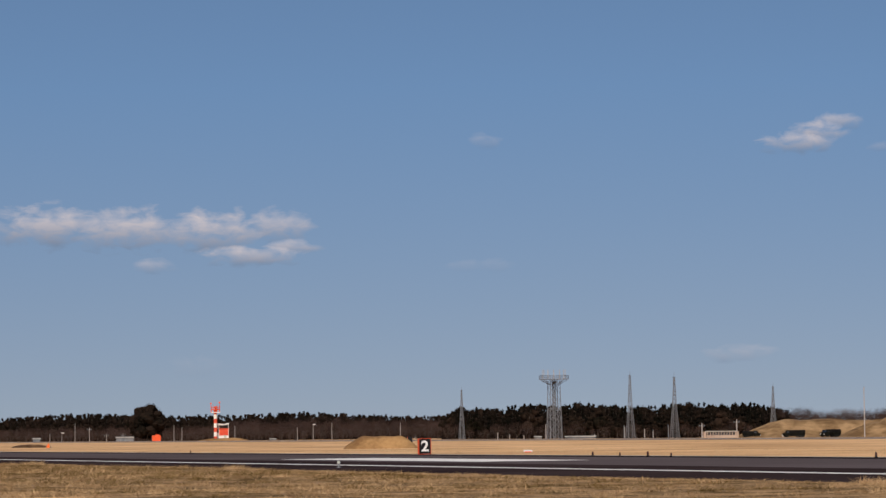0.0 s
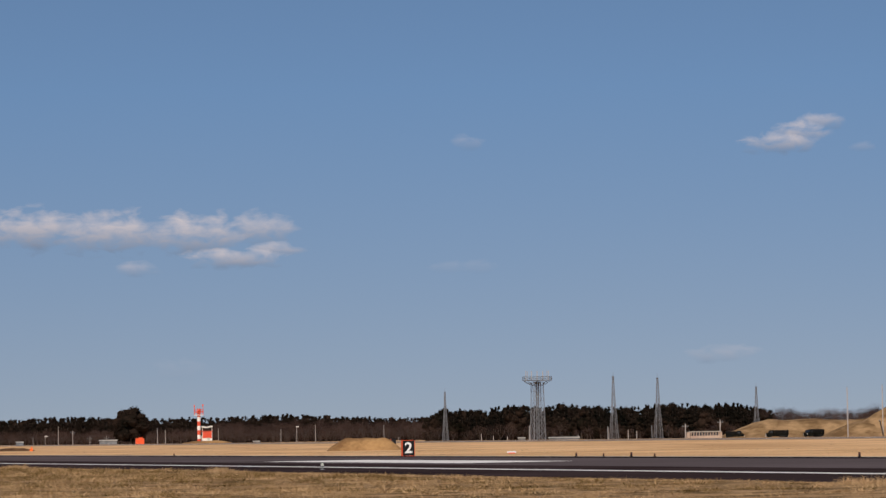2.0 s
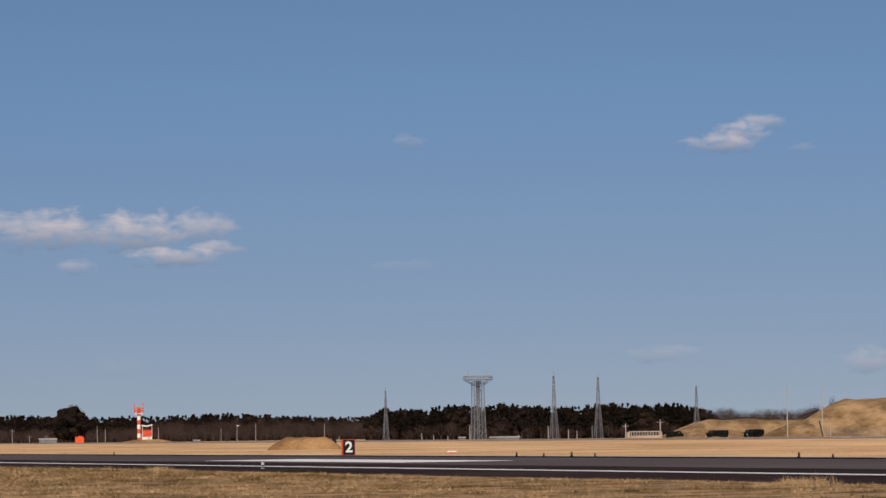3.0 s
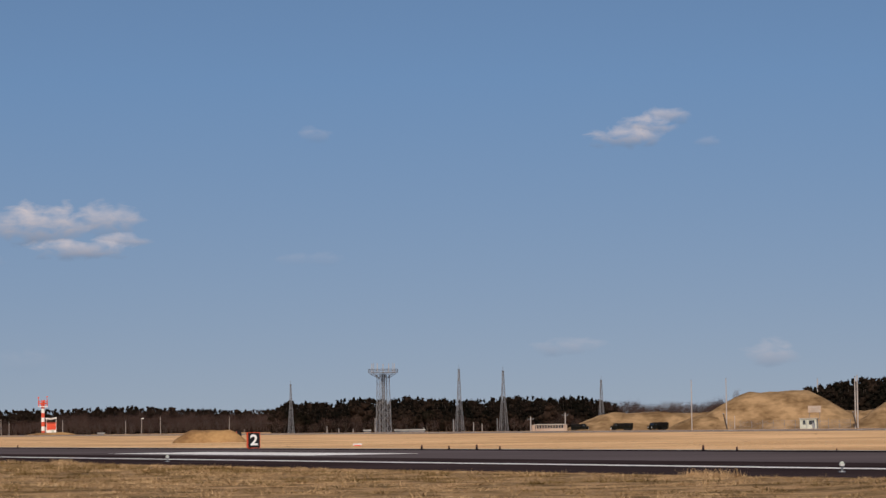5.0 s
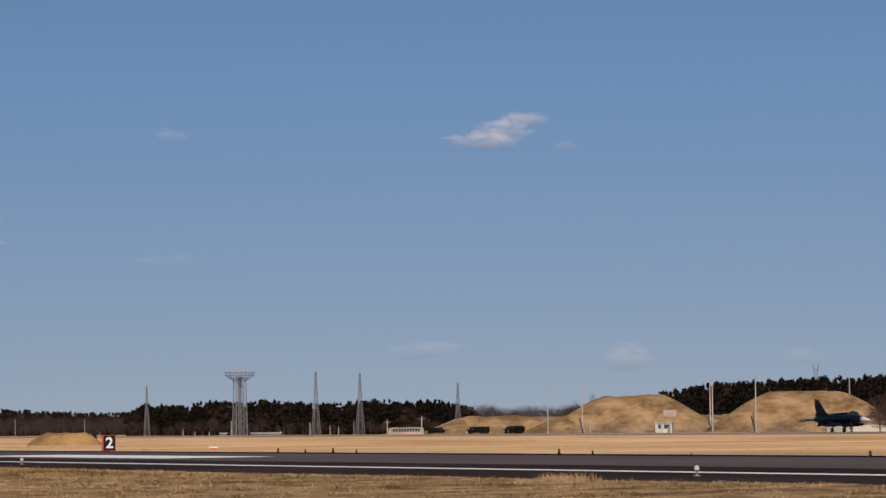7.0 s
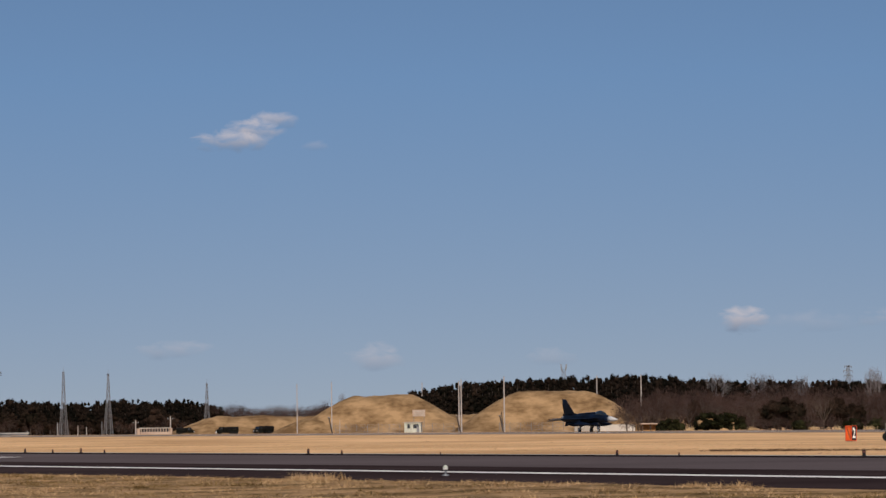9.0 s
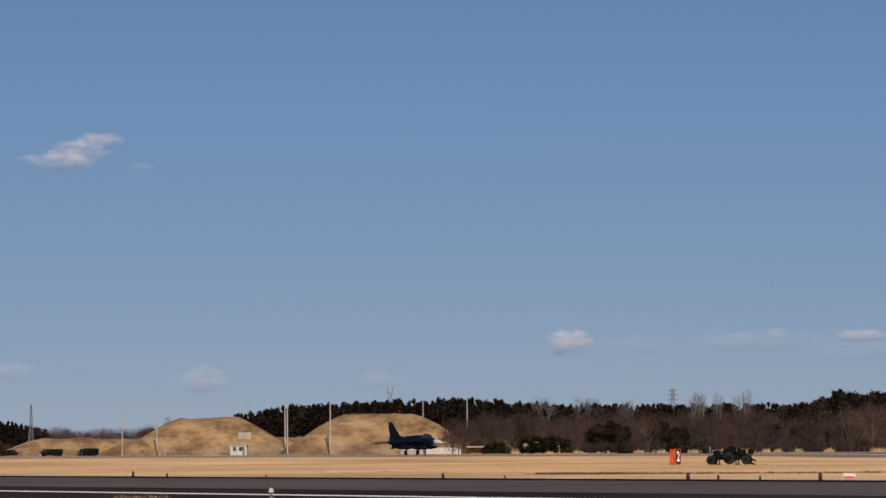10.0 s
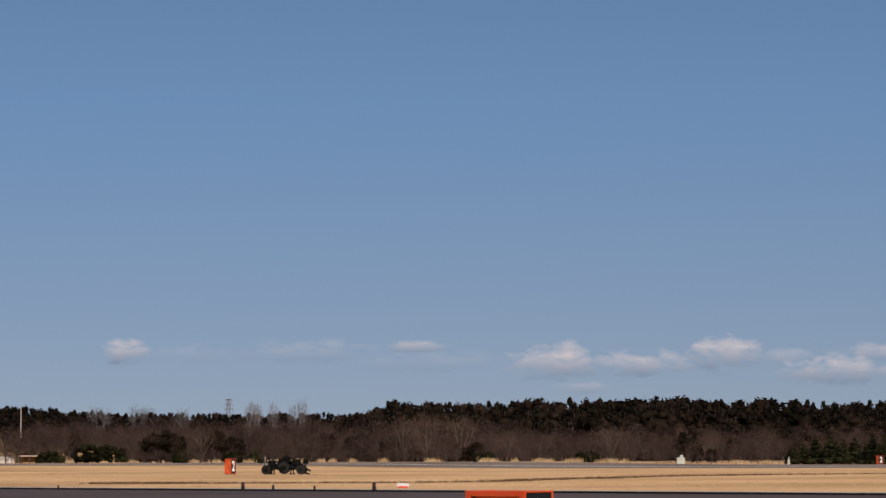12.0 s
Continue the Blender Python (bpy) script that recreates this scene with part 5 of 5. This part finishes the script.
    for y in (-1, 1):
        w = plate("wing", [(1.9, y * 0.9, 2.12), (-1.35, y * 5.35, 2.06), (-2.95, y * 5.35, 2.05), (-3.35, y * 0.9, 2.10)], 0.24)
        plate("flap", [(-3.0, y * 1.4, 2.10), (-2.9, y * 4.0, 2.06), (-3.5, y * 4.0, 1.98), (-3.75, y * 1.4, 2.0)], 0.08, parent=w)
        plate("strake", [(4.3, y * 0.55, 2.2), (1.9, y * 1.3, 2.14), (0.5, y * 1.2, 2.12), (1.0, y * 0.6, 2.14)], 0.10)
        plate("tailplane", [(-4.9, y * 0.75, 2.0), (-6.6, y * 3.05, 1.78), (-7.55, y * 3.05, 1.76), (-7.1, y * 0.75, 1.98)], 0.14)
        plate("ventral_fin", [(-4.0, y * 0.6, 1.55), (-4.6, y * 0.85, 0.95), (-5.5, y * 0.85, 0.95), (-5.6, y * 0.6, 1.55)], 0.06)
        rail = part("wingtip_rail", bar(bmesh.new(), (-0.9, y * 5.42, 2.06), (-3.3, y * 5.42, 2.05), 0.06, n=8), "jet", root)
        bm = bmesh.new(); bar(bm, (0.2, y * 5.48, 2.06), (-2.7, y * 5.48, 2.05), 0.065, n=8); part("missile", bm, "steel_dark", rail, "grey missile")
        tank = part("drop_tank", body([(3.4, 1.22, 0.02, 0.02), (2.6, 1.22, 0.22, 0.22), (1.2, 1.22, 0.34, 0.34), (-0.8, 1.22, 0.34, 0.34), (-2.4, 1.26, 0.2, 0.2), (-3.0, 1.3, 0.04, 0.04)], 14), "jet", root, smooth=True)
        for v in tank.data.vertices:
            v.co.y += y * 2.15
        bm = bmesh.new(); box(bm, (-0.5, y * 2.15, 1.75), (2.4, 0.12, 0.5)); part("pylon", bm, "jet", root)
        bm = bmesh.new(); bar(bm, (-0.9, y * 0.75, 1.4), (-0.9, y * 1.12, 0.35), 0.07, 0.06, 8); part("gear_strut", bm, "white", root, "white landing gear strut")
        bm = bmesh.new(); bar(bm, (-0.9, y * 1.02, 0.34), (-0.9, y * 1.28, 0.34), 0.34, n=18); wh = part("main_wheel", bm, "rubber", root)
        bm = bmesh.new(); bar(bm, (-0.9, y * 1.0, 0.34), (-0.9, y * 1.30, 0.34), 0.18, n=12); part("hub", bm, "white", wh)
        bm = bmesh.new(); box(bm, (-0.55, y * 0.95, 0.95), (1.0, 0.04, 0.6), pose(0, 0, 0, y * 25, 0, 0)); part("gear_door", bm, "white", root, "white inside of the gear door")
    fin = plate("tail_fin", [(-2.6, 0, 2.62), (-3.9, 0, 2.92), (-6.35, 0, 5.25), (-7.45, 0, 5.25), (-6.55, 0, 2.55)], 0.20)
    plate("rudder", [(-6.2, 0, 2.75), (-6.85, 0, 4.6), (-7.42, 0, 4.6), (-6.85, 0, 2.75)], 0.12, parent=fin)
    bm = bmesh.new(); box(bm, (-6.2, 0, 2.75), (1.5, 0.5, 0.35), bevel=0.08); part("tail_fairing", bm, "jet", root)
    bm = bmesh.new(); bar(bm, (2.6, 0, 1.0), (2.75, 0, 0.28), 0.06, n=8); bar(bm, (2.62, 0, 0.8), (1.9, 0, 1.0), 0.04, n=6); part("nose_gear_strut", bm, "white", root, "white nose gear strut")
    bm = bmesh.new(); bar(bm, (2.75, -0.09, 0.27), (2.75, 0.09, 0.27), 0.27, n=16); wh = part("nose_wheel", bm, "rubber", root)
    bm = bmesh.new(); bar(bm, (2.75, -0.1, 0.27), (2.75, 0.1, 0.27), 0.13, n=10); part("hub", bm, "white", wh)
    bm = bmesh.new(); box(bm, (2.3, 0.3, 0.75), (0.9, 0.04, 0.55)); part("gear_door", bm, "white", root, "white inside of the gear door")
    bm = bmesh.new(); bar(bm, (2.7, 0, 0.72), (2.82, 0, 0.72), 0.1, n=10); part("taxi_light", bm, "digit", root)
    return root


fighter_jet()


# ---- single trees and shrubs ----
def lone_trees():
    tree("large_tree", 1, lambda: round_tree(71, 15.0, 7.0, 60, 0.6), facing(spot(-5.445, 1250)), "pine", "bark", "large round dark evergreen tree before the far woods", "")
    k = 0
    for b, d, h in ((16.335, 600, 5.6), (16.574, 595, 7.0), (16.835, 600, 6.2), (17.928, 575, 5.4), (19.856, 820, 11.8), (20.189, 820, 12.4), (20.501, 820, 13.2), (19.491, 820, 11.4),
                    (17.564, 585, 6.4), (22.356, 430, 2.9), (22.200, 432, 2.4), (26.419, 402, 2.2), (26.679, 400, 2.0)):
        size = h / 9.0
        tree("evergreen_tree", k % 3, lambda k=k: ROUNDS[k % 3], facing(spot(b, d), 40 * k) @ Matrix.Diagonal((size, size, size, 1)), "mixed_leaf", "bark", "dark evergreen tree among leafless thicket", "evergreen trees")
        k += 1
    for i, (b, d, w, h) in enumerate(((15.44, 562, 9.2, 4.1), (14.56, 640, 5.0, 3.4), (22.50, 425, 2.2, 1.5), (24.418, 412, 2.6, 1.3), (17.876, 470, 2.2, 1.6), (18.345, 466, 2.6, 1.7), (16.939, 480, 2.2, 1.4))):
        tree("evergreen_shrub", i, lambda i=i, w=w, h=h: shrub(80 + i, w, h), facing(spot(b, d)), "evergreen", "bark",
             "long clipped dark green evergreen hedge" if i == 0 else "clipped dark green evergreen shrub", "evergreen shrubs", "shrub", "foliage")
    for i in range(26):
        b = 28.106 + (31.940 - 28.106) * (i + 0.4 * math.sin(i * 5.1)) / 26
        size = (3.1 + 0.6 * math.sin(i * 2.7)) / 12.0 * (0.72 if i < 2 else 1.0)
        tree("young_conifer", i % 3, lambda i=i: YOUNG[i % 3], facing(spot(b, (296.5 + 2 * math.sin(i * 3.3)) / math.sin(radians(b) - RUN)), 55 * i) @ Matrix.Diagonal((size * 1.5, size * 1.5, size, 1)), "evergreen", "bark", "young green conifer in a planted row", "row of young conifers")
    # paler leafless trees before the thicket, and bare heads above the skyline
    for i, (b, d, h) in enumerate(((16.053, 560, 4.2), (17.355, 520, 5.6), (21.45, 540, 8.4), (21.05, 545, 8.0), (22.10, 535, 8.2), (22.929, 530, 5.2), (24.85, 530, 6.4), (23.6, 528, 4.6), (26.6, 520, 4.8), (27.6, 515, 4.4))):
        size = h / 10.0
        tree("leafless_tree", 1 + i % 2, lambda i=i: dome_tree(90 + i % 2, 10.0, 4.4, 800, 0.8, 0.2), facing(spot(b, d), 70 * i) @ Matrix.Diagonal((size * 1.1, size * 1.1, size, 1)), "pale_twig", "pale_bark", "leafless tree with pale bark at the thicket edge", "pale leafless trees")
    for i, (b, d, rise, wide) in enumerate(((15.43, 1000, 0.82, 0.95), (16.13, 1000, 0.82, 0.75), (16.33, 1000, 0.81, 0.85), (16.98, 1000, 0.77, 0.7), (18.19, 900, 0.84, 0.42), (18.27, 905, 0.91, 0.5), (18.34, 900, 0.84, 0.45), (18.635, 900, 0.87, 0.45),
                                           (18.99, 900, 0.84, 0.38), (19.165, 900, 0.92, 0.45), (8.53, 1000, 0.56, 0.45), (7.251, 1150, 0.36, 1.2), (7.407, 1150, 0.36, 1.2))):
        size = (rise * math.pi / 180 * d + 2.75) / 10.0
        tree("bare_crown_tree", i % 3, lambda i=i: dome_tree(94 + i % 3, 10.0, 2.4, 420, 0.7, 0.45), facing(spot(b, d), 50 * i) @ Matrix.Diagonal((size * wide, size * wide, size, 1)), "hazed_twig", "hazed_twig", "tall leafless tree standing above the woods", "tall leafless trees")


lone_trees()


# ---- reeds, weeds and grass ----
def tufts(name, places, mat, label, category, seed, blades=7, lean=0.5):
    rng2 = np.random.default_rng(seed)
    n = len(places)
    base = np.repeat(np.array([(p.x, p.y, p.z) for p, _ in places]), blades, 0)
    tall = np.repeat(np.array([h for _, h in places]), blades) * (0.55 + 0.6 * rng2.random(n * blades))
    a = rng2.random(n * blades) * 2 * np.pi
    off = rng2.normal(size=(n * blades, 2)) * (0.30 * tall[:, None])
    root = base + np.c_[off, -0.02 * np.ones(n * blades)]
    side = np.c_[np.cos(a), np.sin(a), np.zeros(n * blades)] * (0.055 * tall[:, None] + 0.004)
    tip = root + np.c_[rng2.normal(size=(n * blades, 2)) * lean * tall[:, None], tall]
    verts = np.stack([root - side, root + side, tip], 1).reshape(-1, 3)
    me = bpy.data.meshes.new(name)
    me.from_pydata(verts.tolist(), [], np.arange(len(verts)).reshape(-1, 3).tolist())
    me.materials.append(M[mat])
    return tagged(new(name, me), label, category, kind="stuff")


def hummocks(name, places, mat, label, seed, blades=54):
    """Bunches of grass: blades fan out of a low dome."""
    r = np.random.default_rng(seed)
    n = len(places)
    c = np.repeat(np.array([(p.x, p.y, p.z) for p, _, _ in places]), blades, 0)
    wide = np.repeat(np.array([w for _, w, _ in places]), blades)
    tall = np.repeat(np.array([h for _, _, h in places]), blades)
    k = n * blades
    a, q = r.random(k) * 2 * np.pi, np.sqrt(r.random(k))
    out = np.c_[np.cos(a), np.sin(a), np.zeros(k)]
    root = c + out * (q * wide)[:, None]
    rise = tall * (1 - 0.75 * q ** 2) * (0.45 + 0.75 * r.random(k))
    root[:, 2] += rise * 0.25 * r.random(k) - 0.015
    face = r.random(k) * 2 * np.pi
    side = np.c_[np.cos(face), np.sin(face), np.zeros(k)] * (0.006 + 0.011 * r.random(k))[:, None]
    tip = root + out * (q * wide * 0.5)[:, None] + np.c_[r.normal(size=(k, 2)) * (0.55 * rise)[:, None], rise]
    verts = np.stack([root - side, root + side, tip], 1).reshape(-1, 3)
    return tagged(mesh_of(name, verts, np.arange(len(verts)).reshape(-1, 3), mat), label, "grass", kind="stuff")


def grow_grass():
    r = np.random.default_rng(11)
    green, dry = [], []
    while len(green) + len(dry) < 12000:
        p = 18 + 30.4 * r.random()
        s = 30 + 315 * r.random() ** 1.2
        if math.hypot(s, p) < 62:
            continue
        wet = noise.noise((s * 0.20, p * 0.22, 4.0)) + 0.7 * noise.noise((s * 0.9, p * 0.7, 1.0)) + 0.25 * smoothstep(34, 38, p) - 1.1 * smoothstep(44.0, 47.0, p) - 0.45 * (1 - smoothstep(70, 120, s))
        low = 0.6 + 0.5 * smoothstep(60, 150, s)
        w = 0.25 + 0.45 * r.random()
        if wet + 0.35 * r.normal() > 0.20:
            green.append((field(s, p), w, low * (0.10 + 0.14 * r.random())))
        else:
            edge = smoothstep(45.5, 48.3, p)
            dry.append((field(s, p), w * (1.2 - 0.5 * edge), low * (0.08 + 0.14 * r.random()) * (1 - 0.6 * edge)))
    hummocks("green_grass", green, "olive_grass", "green-tinged tufts of winter grass beside the runway", 17)
    hummocks("meadow_grass", dry, "blades", "rough dry winter grass beside the runway", 12)
    tall_ = []
    for b, p0, w, k in ((-7.490, 47.2, 1.2, 1.0), (-3.844, 47.5, 1.5, 0.85), (7.948, 47.5, 0.7, 0.9), (22.408, 47.2, 0.8, 0.5), (15.480, 47.5, 0.9, 0.6), (-6.917, 46.8, 1.2, 0.4)):
        d = p0 / math.sin(radians(b) - RUN)
        for _ in range(16):
            tall_.append((spot(b, d) + U * r.normal() * w + N * r.normal() * 0.35, 0.22 + 0.2 * r.random(), (0.18 + 0.20 * r.random()) * k))
    hummocks("tall_weeds", tall_, "blades", "taller dry weeds at the runway edge", 13, 70)
    far = []
    while len(far) < 9000:
        p, s = 94 + 34 * r.random(), 60 + 260 * r.random()
        if r.random() < 0.5 + noise.noise((s * 0.05, p * 0.3, 7.0)):
            far.append((field(s, p), 0.05 + 0.07 * r.random()))
    tufts("verge_grass", far, "reed", "short dry grass of the strip between runways", "grass", 14, 5)
    # the drain leaves the runway and bends off across the grass
    run = [(136.0, 102.0), (130.0, 103.5), (120.0, 107.0), (116.0, 112.5), (118.0, 119.5), (122.5, 130.0), (124.0, 145.0), (120.0, 165.0)]
    drain = []
    while len(drain) < 4200:
        u = r.random() * (len(run) - 1.001)
        i = int(u)
        s = run[i][0] + (run[i + 1][0] - run[i][0]) * (u - i) + 0.7 * r.normal()
        p = run[i][1] + (run[i + 1][1] - run[i][1]) * (u - i) + 0.5 * r.normal()
        if r.random() < 0.5 + 0.9 * noise.noise((s * 0.12, p * 0.12, 0.5)) + 0.25 * smoothstep(1.0, 3.0, u):
            drain.append((field(s, p), 0.08 + 0.09 * r.random()))
    # the dark weeds also stand in for the drain's shadowed far bank
    tufts("drain_weeds", drain, "weed", "dark dead weeds and painted bank shade along the shallow drain", "weeds", 16, 6)
    # brown bunches scattered over the strip between the runways
    brown = []
    while len(brown) < 260:
        p, s = 95 + 140 * r.random() ** 1.5, 90 + 420 * r.random()
        if r.random() < 0.35 + noise.noise((s * 0.03, p * 0.05, 3.0)):
            brown.append((field(s, p), 0.3 + 0.9 * r.random(), 0.03 + 0.07 * r.random()))
    hummocks("brown_bunches", brown, "weed", "low brown bunches of dead grass on the strip", 18, 40)
    clumps = []
    for b, w in ((19.512, 0.8), (19.720, 0.7), (20.095, 0.7), (20.668, 0.9), (21.554, 2.0), (22.595, 2.2), (23.085, 0.6), (23.512, 1.2), (23.710, 0.5), (24.085, 1.5), (24.252, 0.8), (24.804, 3.2), (25.085, 0.8),
                 (17.168, 0.9), (17.616, 0.8), (17.876, 0.6), (18.189, 0.6), (18.814, 0.8), (19.126, 0.8), (27.148, 0.8), (27.669, 0.6), (14.907, 1.0), (16.053, 0.7)):
        d = 292.5 / math.sin(radians(b) - RUN)
        for _ in range(int(10 + 22 * w)):
            clumps.append((spot(b, d) + U * r.normal() * w * 0.3 + N * r.normal() * 0.3, 0.45 + 0.35 * r.random()))
    tufts("reed_clumps", clumps, "reed", "pale dry reed clumps along the thicket edge", "reeds", 15, 5, 0.22)


grow_grass()
